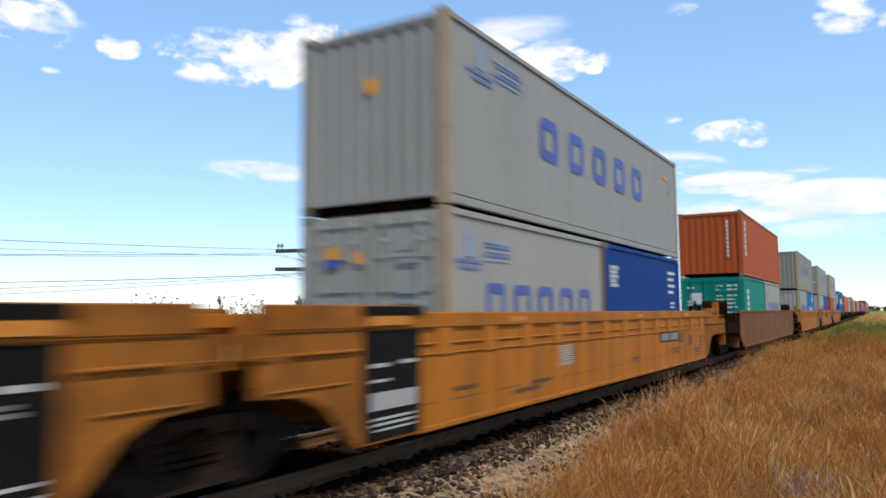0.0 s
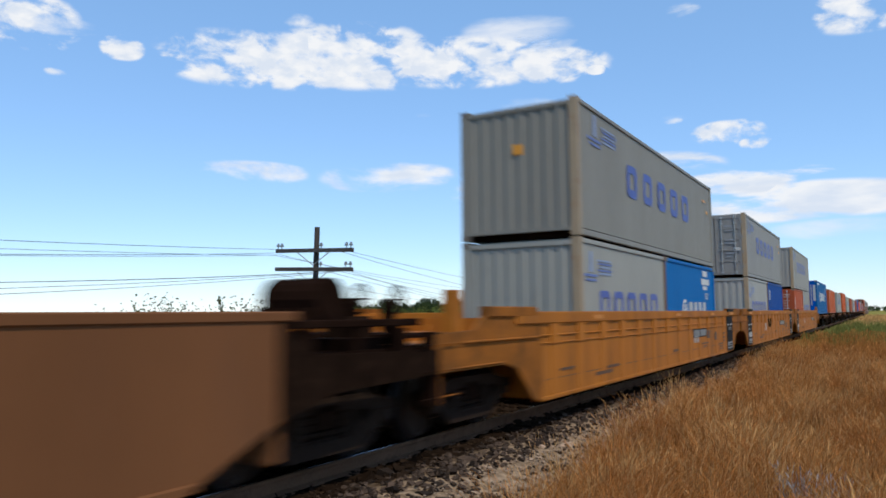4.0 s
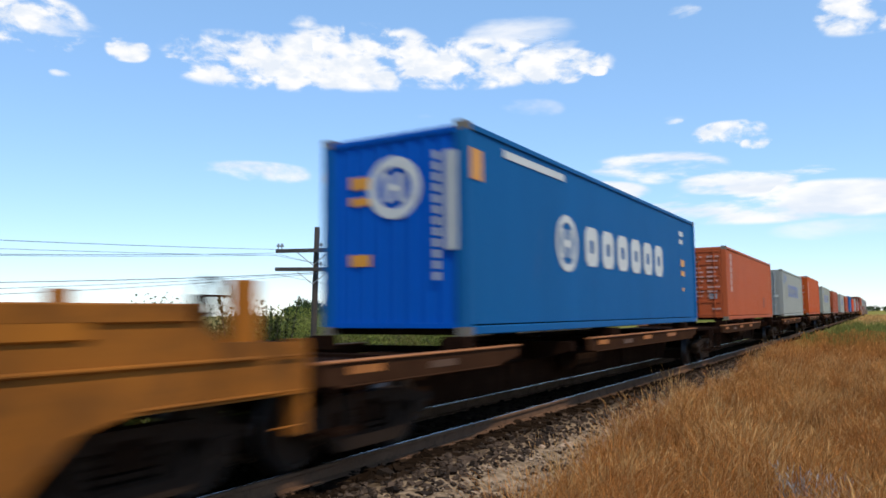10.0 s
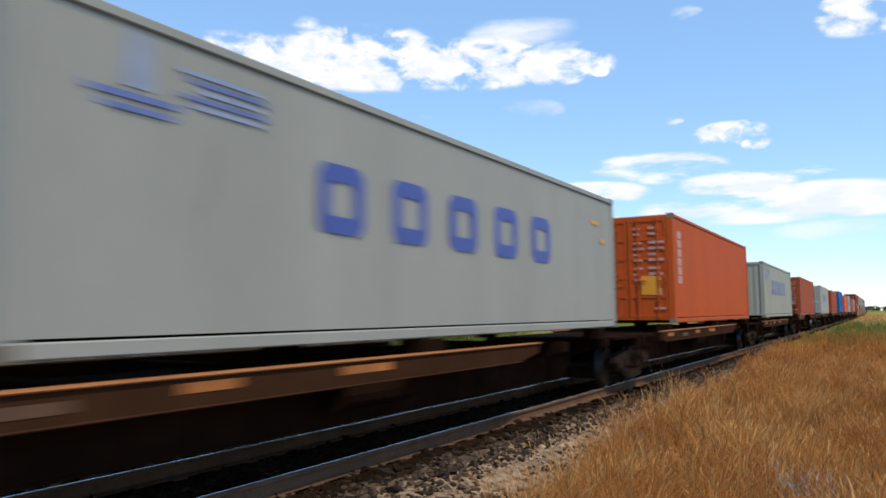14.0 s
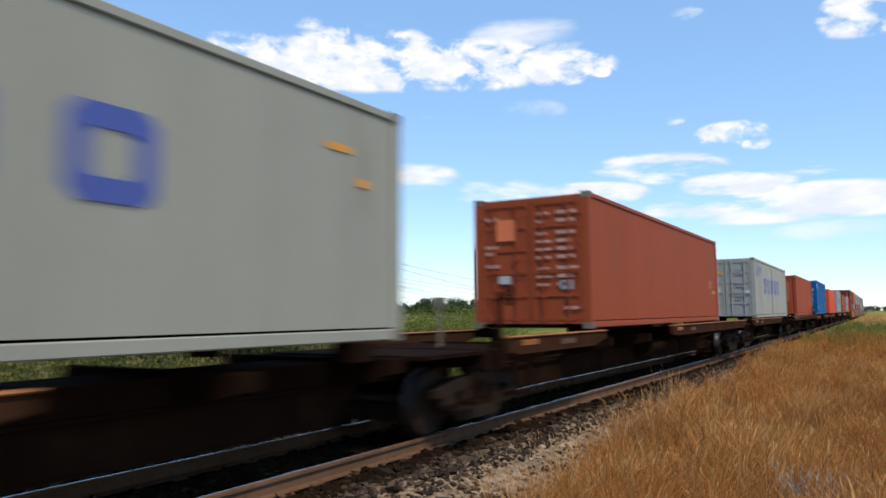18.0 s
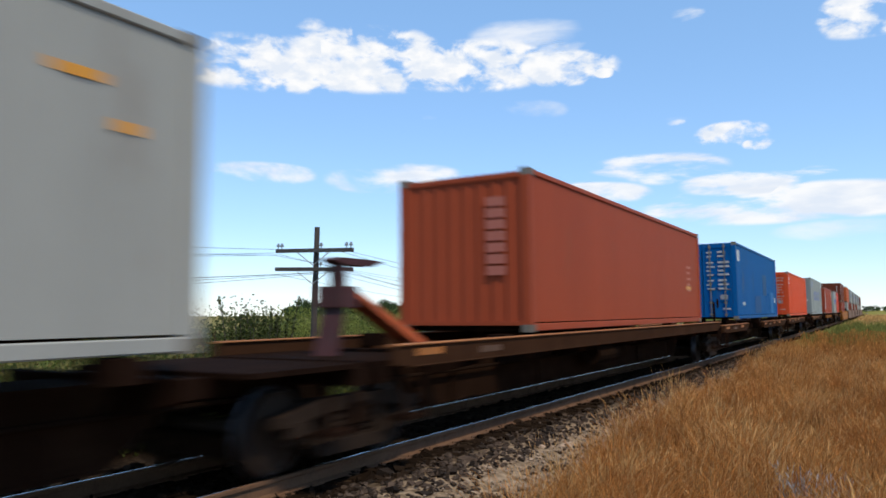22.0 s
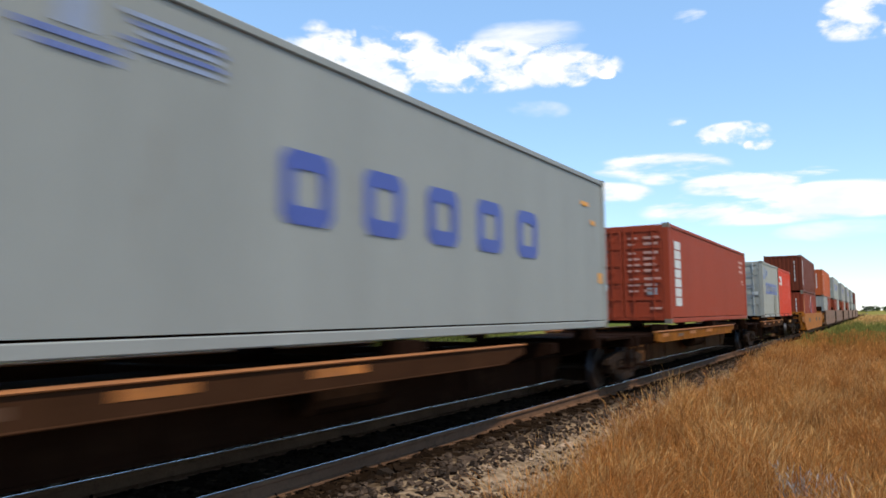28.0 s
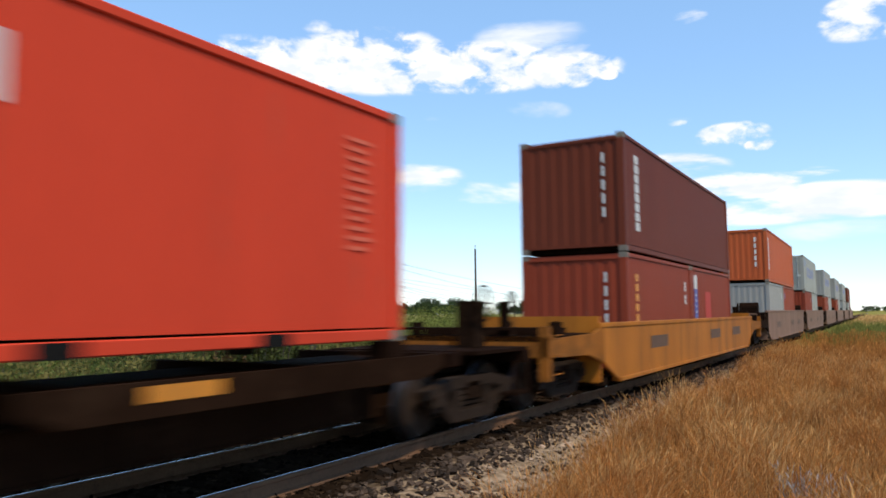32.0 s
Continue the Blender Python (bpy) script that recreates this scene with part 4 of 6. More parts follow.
well_car("weathered brown double-stack well car with smooth sides", 28.0, 46.6, BROWN_CAR, "smooth", "end", "end", panels=False)
plain_forty(31.02, STACK, "orange-brown container with white upright lettering stacked in a brown car", ORANGE_A, LOW, "blank",
            [upright_print(0.72, 0.83, 2.3, 0.36), upright_print(0.62, 0.75, 2.25, 0.09, None, 9, "end")])
plain_twenty(31.02, WELL, "short teal green container with double doors in a brown car", TEAL, "door", [upright_print(0.81, 0.95, 2.15, 0.45, None, 5), door_print(WHITE), end_sign(-0.85, -0.4, 1.5, 1.95, WHITE)])
grey_twenty(37.15, WELL, end="blank")

well_car("yellow double-stack well car with ribbed sides and coupler end", 52.2, 67.15, YELLOW, front="end", rear="shared", grid=0.37)
grey_forty(54.60, STACK, end="blank", colour=(0.232, 0.218, 0.184))
grey_twenty(54.60, WELL, end="blank")
plain_twenty(60.74, WELL, "short bright blue container with white block marks in a car", BLUE_LIGHT, "blank",
             [side_sign(4.4, 5.02, 2.26, 2.43, WHITE), side_sign(4.2, 5.3, 2.01, 2.19, WHITE), side_sign(4.4, 4.98, 1.86, 1.97, WHITE), print_rows(4.66, 1.72, 3, 0.45, 0.04, 0.07, SILVER), white_ring(2.0, 1.25, 0.30)] + [side_sign(2.5 + i * 0.6, 2.9 + i * 0.6, 1.08, 1.48, SILVER) for i in range(4)])

well_car("yellow double-stack well car with black number panels", 72.6, 86.45, YELLOW, wheels=(True, False), droop=True)
grey_forty(73.85, STACK, end="door", colour=(0.256, 0.247, 0.228))
grey_twenty(73.85, WELL, end="blank", colour=(0.325, 0.32, 0.29))
plain_twenty(79.99, WELL, "short deep blue container with a white panel in a car", (0.006, 0.058, 0.25), "blank", [print_rows(0.55, 2.12, 5, 0.5, 0.08, 0.095, SILVER)])

well_car("yellow double-stack well car with black number panel and coupler end", 91.95, 106.9, YELLOW, front="shared", rear="end")
grey_forty(92.85, STACK, end="blank")
plain_twenty(92.85, WELL, "short orange-red container with double doors in a yellow car", (0.37, 0.082, 0.033), "door", [door_print(), print_rows(4.75, 2.12, 8, 0.62, 0.04, 0.085, paint((0.50, 0.17, 0.10))), side_sign(5.1, 5.42, 1.38, 1.52, AMBER), upright_print(0.5, 1.2, 2.1, 0.2)], rods=SILVER)
grey_twenty(98.99, WELL, end="blank")


# containers on flats
def flat_run():
    tops = [(113.36, F45), (132.08, F40), (149.41, F40), (166.58, F40), (183.76, F40), (202.24, F40), (222.93, F40), (241.57, F40), (260.31, F40), (278.72, F40), (295.90, F40), (313.14, F40), (330.49, F40)]
    n = len(tops)
    for i, (u0, L) in enumerate(tops):
        before = tops[i - 1][0] + tops[i - 1][1] if i else None
        after = tops[i + 1][0] if i + 1 < n else None
        g0 = u0 - before if before else 99
        g1 = after - u0 - L if after else 99
        a = u0 - (g0 / 2 + 1.0 if g0 < 7 else 3.4)
        b = u0 + L + (g1 / 2 - 1.0 if g1 < 7 else 4.7 if i == 5 else 3.4)
        ft = a if g0 < 7 else a + 1.5
        if i in (0, 5, 8):
            sills = [(a + 0.3, u0 + (0.3 if i == 5 else 1.2)), (u0 + (4.2 if i == 0 else 5.4), u0 + 12.6 if i == 0 else b - 0.3)]
        elif i == 7:
            sills = [(a + 0.3, b - 0.3)]
        elif i == 12:
            sills = [(a + 1.5, u0 + 5.6)]
        else:
            sills = [(a + 1.5, u0 + (6.6 if i == 1 else 7.9))]
        rt = None if g1 < 7 else b - 1.5
        # Cars 9 and 11 take the lit copy of the girder colour.
        car = flat_car("rusty brown skeletal container flat car with orange reflector panels", a + 0.12, b - 0.12, sills, ft, rt, g0 > 7, g1 > 7,
                 hitch=238.55 if i == 7 else False, stand={5: 198.65, 8: 256.35}.get(i, False), seed=i + 3,
                 sill=OCHRE_SILL if i == 11 else RUST_SILL, belly_paint=BELLY_BROWN if i in (9, 11) else None, lift=0.12 if i in (5, 6, 7) else 0.0)
        if i == 12:
            y = u0 + 9.0 - (a + b) / 2
            plate = part("side_plate", Geo().prism([(y - 1.2, 0.96), (y - 0.9, 0.84), (y + 3.4, 0.84), (y + 3.8, 0.96), (y + 3.8, 1.10), (y - 1.2, 1.10)], 1.32, 1.40, "x"), BELLY, car, "grimy brown side plate in the shaded girder colour")
            part("reflector", Geo().box(1.398, 1.406, y - 0.3, y + 0.4, 0.95, 1.07), ORANGE, plate, "orange yellow reflector panel")


flat_run()
HAN = [side_sign(0.16, 0.52, 2.12, 2.55, AMBER), side_sign(1.21, 3.6, 2.58, 2.70, WHITE), print_rows(11.9, 2.35, 2, 0.45, 0.12, 0.22), side_sign(12.0, 12.4, 1.52, 1.7, AMBER), side_sign(12.0, 12.4, 1.26, 1.40, AMBER), side_sign(12.1, 12.3, 0.85, 0.94, AMBER)]


def white_ring_end(box, length, tall):
    y = -length / 2 + 0.024
    g = disc_ring(0.30, 0.45, y - 0.004, y + 0.004, "y")
    part("ring_mark", g, WHITE, box, "white ring mark", at=pose(0.05, 0, tall - 0.82))
    part("marking", Geo().box(-0.15, -0.05, y - 0.004, y + 0.004, -0.20, 0.20).box(0.05, 0.15, y - 0.004, y + 0.004, -0.20, 0.20).box(-0.05, 0.05, y - 0.004, y + 0.004, -0.04, 0.04), WHITE, box, at=pose(0.05, 0, tall - 0.82))


HAN += [white_ring(3.68, 1.5, 0.50), end_sign(0.9, 1.1, 1.15, 2.5, SILVER, proud=-0.004), white_ring_end, end_sign(-0.72, -0.38, 2.10, 2.28, AMBER, proud=0.024), end_sign(-0.72, -0.38, 1.86, 1.98, AMBER, proud=0.024), end_sign(-0.72, -0.36, 0.98, 1.15, AMBER, proud=0.024), upright_print(0.72, 0.75, 2.55, 0.09, SILVER, 12, "end")]
def white_blocks(box, length, tall):
    """Six white frame-shaped blocks in a row, in place of a shipping line's name."""
    me = ring(Geo(), 0, 0, 0.70, 0.74, 0.24, SIDE - 0.001, SIDE + 0.004).mesh("name_block", WHITE)
    for i in range(6):
        part("name_block", me, WHITE, box, "white block of a painted mark", at=pose(0, -length / 2 + 4.93 + i * 0.96, 1.53))


HAN.append(white_blocks)
load(container("bright blue long container with white ring mark on flat car", (0.007, 0.098, 0.27), F45, HIGH, "blank", None, 0.08, HAN, end_colour=(0.002, 0.085, 0.42)), 113.36, DECK, F45)
plain_forty(132.08, DECK, "orange-brown shipping container with double doors, on a flat car", ORANGE_B, LOW, "door", [door_print(), upright_print(0.85, 1.0, 2.4, 0.40, PRINT_RED, 6, fill=0.85), side_sign(9.08, 9.68, 0.45, 0.89, paint(RED_A)), print_rows(11.25, 1.9, 6, 0.45, 0.028, 0.13, paint((0.5, 0.2, 0.1)))])
grey_forty(149.41, DECK, LOW, "door", PALE_BOX, 0.14, None, where="on flat car")
plain_forty(166.58, DECK, "bright orange container with double doors and yellow sticker on flat", (0.455, 0.080, 0.017), HIGH, "door", [door_print(), upright_print(0.5, 1.05, 2.5, 0.46, PRINT_RED, 6, fill=0.85), end_sign(0.35, 0.85, 0.75, 1.25, AMBER, proud=0.004)])
grey_forty(183.76, DECK, LOW, "blank", (0.30, 0.292, 0.24), 0.2, None, [side_sign(0.2, 0.45, 1.5, 2.0, DIM)], where="on flat car")
plain_forty(202.24, DECK, "red-brown container with double doors and pale orange sticker on flat", RED_B, LOW, "door", [door_print(), end_sign(-0.72, -0.28, 1.72, 2.15, paint((0.72, 0.19, 0.085)), proud=0.004), print_rows(10.9, 1.2, 3, 0.4, 0.035, 0.08, PRINT_RED), side_sign(11.3, 11.8, 0.85, 0.95, ORANGE)], 0.25)
grey_forty(222.93, DECK, LOW, "door", (0.325, 0.312, 0.275), 0.22, None, [side_sign(5.9, 6.05, 0.2, 2.48, OCHRE_POST, "rust stained seam")], where="on flat car")
plain_forty(241.57, DECK, "brick red shipping container with a blank end, on a flat car", (0.32, 0.062, 0.026), LOW, "blank", [upright_print(0.45, 0.9, 2.2, 0.34, paint((0.42, 0.14, 0.1)), 7, "end", 0.8), print_rows(10.6, 1.5, 5, 0.5, 0.06, 0.16, paint((0.45, 0.16, 0.11))), side_sign(10.5, 11.1, 0.9, 1.0, AMBER)])
plain_forty(260.31, DECK, "scuffed blue high shipping container with double doors, on a flat car", (0.004, 0.090, 0.270), HIGH, "door",
            [door_print(SILVER), side_sign(0.40, 0.92, 2.2, 2.62, WHITE), side_sign(1.4, 1.95, 0.52, 0.66, SILVER), side_sign(4.6, 6.4, 0.22, 0.95, paint((0.004, 0.060, 0.185))), side_sign(7.2, 8.4, 1.0, 1.95, paint((0.005, 0.058, 0.165))), side_sign(9.8, 10.8, 0.2, 1.2, paint((0.006, 0.125, 0.34))), side_sign(11.19, 11.6, 0.70, 0.95, WHITE), end_sign(-0.75, -0.32, 1.95, 2.4, SILVER, proud=0.004)], 0.3, rods=CASTING)
plain_forty(278.72, DECK, "tomato red shipping container with double doors, on a flat car", RED_C, LOW, "door", [door_print(), print_rows(0.3, 2.1, 2, 0.42, 0.16, 0.22), side_sign(11.7, 11.9, 0.75, 0.83, AMBER)])
grey_forty(295.90, DECK, HIGH, "door", (0.262, 0.272, 0.256), 0.12, None, [end_sign(-0.5, -0.2, 1.25, 1.36, AMBER, proud=0.004), side_sign(11.75, 11.98, 0.85, 1.05, AMBER)], where="on flat car")
plain_forty(313.14, DECK, "red-brown container with white upright panel and doors on flat", (0.295, 0.052, 0.025), LOW, "door", [door_print(), upright_print(0.63, 0.45, 2.2, 0.66, None, 7, fill=0.86), print_rows(10.7, 2.1, 3, 0.9, 0.09, 0.18, PRINT_RED), print_rows(11.2, 1.4, 2, 0.4, 0.06, 0.11, PRINT_RED)])
grey_twenty(330.49, DECK, "door", (0.31, 0.306, 0.267), where="on flat car", extra=[side_sign(3.9, 5.0, 0.2, 1.05, paint((0.215, 0.195, 0.155), amount=0.5))], posts=None)
plain_twenty(336.63, DECK, "short bright red container with white block marks on flat car", RED_D, "blank", [side_sign(0.5, 1.0, 2.0, 2.15, WHITE), side_sign(1.08, 1.58, 1.67, 2.15, WHITE), side_sign(0.5, 0.95, 1.68, 1.80, WHITE), print_rows(5.1, 2.12, 12, 0.42, 0.045, 0.105, paint((0.60, 0.125, 0.075)))], amount=0.32)

# double stacks at the tail
well_car("faded yellow double-stack well car with smooth sides and coupler ends", 348.9, 366.2, YELLOW, "smooth", "end", "end", panels=False, top=1.38)
plain_forty(351.25, STACK - 0.09, "maroon container with white upright lettering stacked on another", MAROON, LOW, "blank", [upright_print(0.85, 0.5, 2.25, 0.30, None, 8, fill=0.85), upright_print(0.72, 0.75, 2.25, 0.06, None, 5, "end")])
plain_twenty(351.25, WELL - 0.09, "short brown-red container with yellow upright lettering in a car", BROWN_B, "blank", [upright_print(0.7, 1.1, 2.2, 0.18, AMBER, 5), upright_print(0.72, 0.75, 2.25, 0.06, None, 5, "end"), upright_print(5.3, 1.5, 2.2, 0.16, None, 2)])
plain_twenty(357.39, WELL - 0.09, "short brown-red container with blue and white panel in a car", BROWN_B, "blank", [side_sign(0.4, 0.8, 0.9, 1.95, BLUE_MARK), side_sign(0.4, 0.8, 1.95, 2.35, WHITE), upright_print(0.5, 0.95, 1.9, 0.2, WHITE, 6, fill=0.4), side_sign(1.9, 2.7, 1.0, 1.9, paint((0.4, 0.04, 0.03)))])
TAIL = [(374.33, ORANGE_B, "blank", GREY_BOX, RED_A, "orange"), (394.72, None, "door", BROWN_B, PALE_BOX, "grey"), (417.37, None, "blank", RED_A, PALE_BOX, "grey"), (439.6, None, "blank", RED_A, PALE_BOX, "grey"), (461.9, None, "door", PALE_BOX, GREY_BOX, "grey"), (484.2, MAROON, "blank", PALE_BOX, MAROON, "maroon")]
for u0, top_colour, end, c1, c2, word in TAIL:
    well_car("weathered grey-brown double-stack well car with smooth sides", u0 - 2.9, u0 + 15.1, GREY_CAR, "smooth", "end", "end", panels=False)
    if top_colour:
        plain_forty(u0, STACK, f"{word} container with white upright lettering stacked in a well car", top_colour, LOW, end, [upright_print(0.42, 0.6, 2.2, 0.3, None, 8), upright_print(0.62, 0.75, 2.25, 0.1, None, 5, "end")])
    else:
        grey_forty(u0, STACK, end=end, colour=PALE_BOX if end == "door" else GREY_BOX, posts=None, where="stacked on another")
    plain_twenty(u0, WELL, "short shipping container under another in a well car", c1, "blank", [print_rows(5.0, 2.1, 3, 0.5, m=SILVER)])
    plain_twenty(u0 + 6.14, WELL, "short shipping container behind another in a well car", c2, "blank", [print_rows(0.5, 2.1, 3, 0.5, m=BLUE_MARK)])

# ---- ground ----
def out_of(x, y):
    return x + MID + bend(y / SCALE)


def ground_z(x, y):
    """Height of the ground: ballast bed, a shallow ditch beyond the line, gentle rises."""
    o = out_of(x, y)
    z = np.interp(o, [-40, -12, -6, -2.7, -1.7, 1.7, 2.7, 3.6, 9, 40], [-0.45, -0.62, -0.72, -0.52, -0.20, -0.20, -0.36, -0.40, -0.42, -0.45])
    z = z + 0.05 * np.sin(x * 0.55 + 1.3) * np.sin(y * 0.37) * np.clip((np.abs(o) - 2.6) / 3, 0, 1)
    far = np.clip((np.hypot(x, y) - 60) / 400, 0, 1)
    return z + far * (0.6 * np.sin(x * 0.004 + 0.7) * np.sin(y * 0.003 + 0.4)) - np.clip((np.hypot(x, y) - 40) / 300, 0, 1) * 0.4


def ground_sheet():
    def steps(fine, span, inner):
        a = list(np.arange(-inner, inner + 1e-6, fine))
        d, e = inner, fine
        while d < span:
            e *= 1.35
            d += e
            a = [-d] + a + [d]
        return np.array(a)
    xs, ys = steps(0.45, 4200, 16) - 4, steps(0.9, 4200, 40) + 20
    X, Y = np.meshgrid(xs, ys, indexing="ij")
    Z = ground_z(X, Y)
    me = bpy.data.meshes.new("ground")
    n, k = X.shape
    idx = np.arange(n * k).reshape(n, k)
    quads = np.stack([idx[:-1, :-1], idx[1:, :-1], idx[1:, 1:], idx[:-1, 1:]], -1).reshape(-1, 4)
    me.from_pydata(np.stack([X, Y, Z], -1).reshape(-1, 3).tolist(), [], quads.tolist())
    me.polygons.foreach_set("use_smooth", [True] * len(me.polygons))
    me.materials.append(ground_material())
    return tagged(new("ground", me), "dry grassland with gravelly soil beside a railway", "ground", kind="structure")


def ground_material():
    """Pinkish gravelly soil by the line, a bed with the train's shade in its colour, dry straw and green growth in
    broad patches, ripe fields in the distance.
    """
    m = bpy.data.materials.new("prairie_ground")
    m.use_nodes = True
    nt = m.node_tree
    N, link = nt.nodes, nt.links.new
    geo = N.new("ShaderNodeNewGeometry")
    sep = N.new("ShaderNodeSeparateXYZ")
    link(geo.outputs["Position"], sep.inputs[0])

    def noise_of(scale, detail=6):
        t = N.new("ShaderNodeTexNoise")
        t.inputs["Scale"].default_value, t.inputs["Detail"].default_value = scale, detail
        link(geo.outputs["Position"], t.inputs[0])
        return t.outputs[0]

    def ramp(fac, *stops):
        r = N.new("ShaderNodeValToRGB")
        while len(r.color_ramp.elements) < len(stops):
            r.color_ramp.elements.new(0.5)
        for el, (p, c) in zip(r.color_ramp.elements, stops):
            el.position, el.color = p, (*c, 1)
        link(fac, r.inputs[0])
        return r.outputs[0]

    def mix(fac, a, b):
        x = N.new("ShaderNodeMix")
        x.data_type = "RGBA"
        link(fac, x.inputs[0]), link(a, x.inputs[6]), link(b, x.inputs[7])
        return x.outputs[2]

    def span(value, a, b):
        r = N.new("ShaderNodeMapRange")
        r.inputs[1].default_value, r.inputs[2].default_value = a, b
        link(value, r.inputs[0])
        return r.outputs[0]
    soil = ramp(noise_of(9, 8), (0.33, (0.11, 0.072, 0.042)), (0.5, (0.27, 0.185, 0.115)), (0.68, (0.40, 0.285, 0.185)))
    # Straw ground is darkened: shade among the stems is put into its colour.
    straw = ramp(noise_of(1.2, 7), (0.3, (0.06, 0.035, 0.014)), (0.55, (0.14, 0.08, 0.03)), (0.75, (0.11, 0.085, 0.025)))
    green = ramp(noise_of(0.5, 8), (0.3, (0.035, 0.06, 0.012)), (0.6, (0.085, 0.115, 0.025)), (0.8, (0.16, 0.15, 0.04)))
    field = ramp(noise_of(0.015, 4), (0.35, (0.25, 0.20, 0.075)), (0.55, (0.30, 0.24, 0.095)), (0.7, (0.10, 0.13, 0.04)))
    # The train's shade on its bed is put into this dark ramp.
    shaded_bed = ramp(noise_of(12, 8), (0.35, (0.012, 0.008, 0.005)), (0.55, (0.032, 0.020, 0.012)), (0.72, (0.075, 0.048, 0.030)))
    bed = mix(span(sep.outputs[0], -4.85, -4.4), shaded_bed, soil)
    near = mix(span(sep.outputs[0], -3.5, -2.9), bed, straw)
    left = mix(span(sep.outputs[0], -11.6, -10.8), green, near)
    meadow = ramp(noise_of(0.35, 8), (0.3, (0.17, 0.15, 0.04)), (0.55, (0.27, 0.23, 0.065)), (0.78, (0.38, 0.28, 0.09)))
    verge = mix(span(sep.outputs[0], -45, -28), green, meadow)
    right_far = mix(span(sep.outputs[1], 26, 46), left, verge)
    dist = N.new("ShaderNodeVectorMath")
    dist.operation = "LENGTH"
    link(geo.outputs["Position"], dist.inputs[0])
    beyond = mix(span(sep.outputs[0], -75, -45), field, verge)
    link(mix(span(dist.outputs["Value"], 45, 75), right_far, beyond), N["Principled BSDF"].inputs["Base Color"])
    N["Principled BSDF"].inputs["Roughness"].default_value = 0.95
    N["Principled BSDF"].inputs["Specular IOR Level"].default_value = 0.0
    b = N.new("ShaderNodeBump")
    b.inputs["Strength"].default_value, b.inputs["Distance"].default_value = 0.6, 0.05
    link(noise_of(14, 8), b.inputs["Height"])
    link(b.outputs[0], N["Principled BSDF"].inputs["Normal"])
    return m


ground = ground_sheet()

# ---- track ----
RAIL_TOP = material("polished_rail_head", (0.62, 0.61, 0.60), rough=0.2, metal=1.0, vary=0.12, scale=3, bump=0.02)
RAIL_SIDE = material("rusty_rail", (0.15, 0.08, 0.046), rough=0.9, vary=0.3, dirt=(0.05, 0.028, 0.018), dirt_amount=0.5, scale=2, bump=0.15, spec=0.03)
# Tie brown is taken darker than timber for the shade under the train.
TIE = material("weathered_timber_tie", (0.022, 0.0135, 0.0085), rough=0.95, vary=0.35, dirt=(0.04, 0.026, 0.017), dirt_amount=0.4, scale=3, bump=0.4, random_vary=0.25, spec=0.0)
STONE = material("ballast_stone", (0.060, 0.040, 0.028), rough=0.9, vary=0.3, scale=6, bump=0.3, coords="Generated", random_vary=0.8, spec=0.1)
# Stone between the rails: the train's shade is put into its base colour.
STONE_SHADED = material("shade_darkened_ballast", (0.020, 0.0125, 0.008), rough=0.9, vary=0.3, scale=6, bump=0.3, coords="Generated", random_vary=0.6, spec=0.0)
STONE_PALE = material("pale_gravel", (0.31, 0.215, 0.14), rough=0.9, vary=0.25, scale=6, bump=0.3, coords="Generated", random_vary=0.35)


def swept(profile, s0, s1, step, out):
    """A profile of (out, z) swept along the line."""
    g, n, k = Geo(), int((s1 - s0) / step), len(profile)
    for i in range(n + 1):
        m = along(s0 + (s1 - s0) * i / n, out)
        g.v += [tuple(m @ Vector((a, 0, b))) for a, b in profile]
    g.f = [(i * k + j, i * k + (j + 1) % k, (i + 1) * k + (j + 1) % k, (i + 1) * k + j) for i in range(n) for j in range(k)]
    return g


track = tagged(new("railway_track"), "single railway track with rusty rails on weathered timber ties", "railway track", kind="structure")
for side in (1, -1):
    rail = part("rail", swept([(-0.070, -0.172), (0.070, -0.172), (0.070, -0.16), (0.012, -0.142), (0.010, -0.05), (0.036, -0.038), (0.036, -0.008), (0.030, -0.004), (-0.030, -0.004), (-0.036, -0.008), (-0.036, -0.038), (-0.010, -0.05), (-0.012, -0.142), (-0.070, -0.16)], -340, 540, 4.0, side * 0.753), RAIL_SIDE, track, "rusty steel rail")
    part("rail_head", swept([(-0.028, -0.0045), (-0.008, -0.0045), (-0.010, -0.001), (-0.026, -0.001)], -340, 540, 4.0, side * 0.753), RAIL_TOP, rail, "polished running surface")
tie_mesh = Geo().prism([(-0.115, -0.36), (0.115, -0.36), (0.115, -0.185), (0.10, -0.172), (-0.10, -0.172), (-0.115, -0.185)], -1.3, 1.3, "y").mesh("tie", TIE)
for v in tie_mesh.vertices:
    v.co = (v.co.y, v.co.x, v.co.z)
plate_mesh = Geo().box(-0.10, 0.10, -0.09, 0.09, -0.173, -0.160).box(-0.085, -0.07, -0.06, -0.04, -0.16, -0.135).box(0.07, 0.085, 0.04, 0.06, -0.16, -0.135).mesh("tie_plate", RAIL_SIDE)
rnd = random.Random(11)
far_ties = Geo()
for i in range(-200, 640):
    s = -12 + i * 0.53
    m = along(s + rnd.uniform(-0.03, 0.03), rnd.uniform(-0.04, 0.04), rnd.uniform(-0.008, 0.004)) @ pose(0, 0, 0, 0, 0, rnd.uniform(-1.2, 1.2))
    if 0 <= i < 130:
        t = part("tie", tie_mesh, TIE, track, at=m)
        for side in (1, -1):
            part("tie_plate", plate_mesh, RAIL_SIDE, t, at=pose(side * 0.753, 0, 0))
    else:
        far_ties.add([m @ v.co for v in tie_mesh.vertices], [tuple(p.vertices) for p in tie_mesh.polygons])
tagged(part("far_ties", far_ties, TIE, track), "row of distant timber ties", kind="stuff")


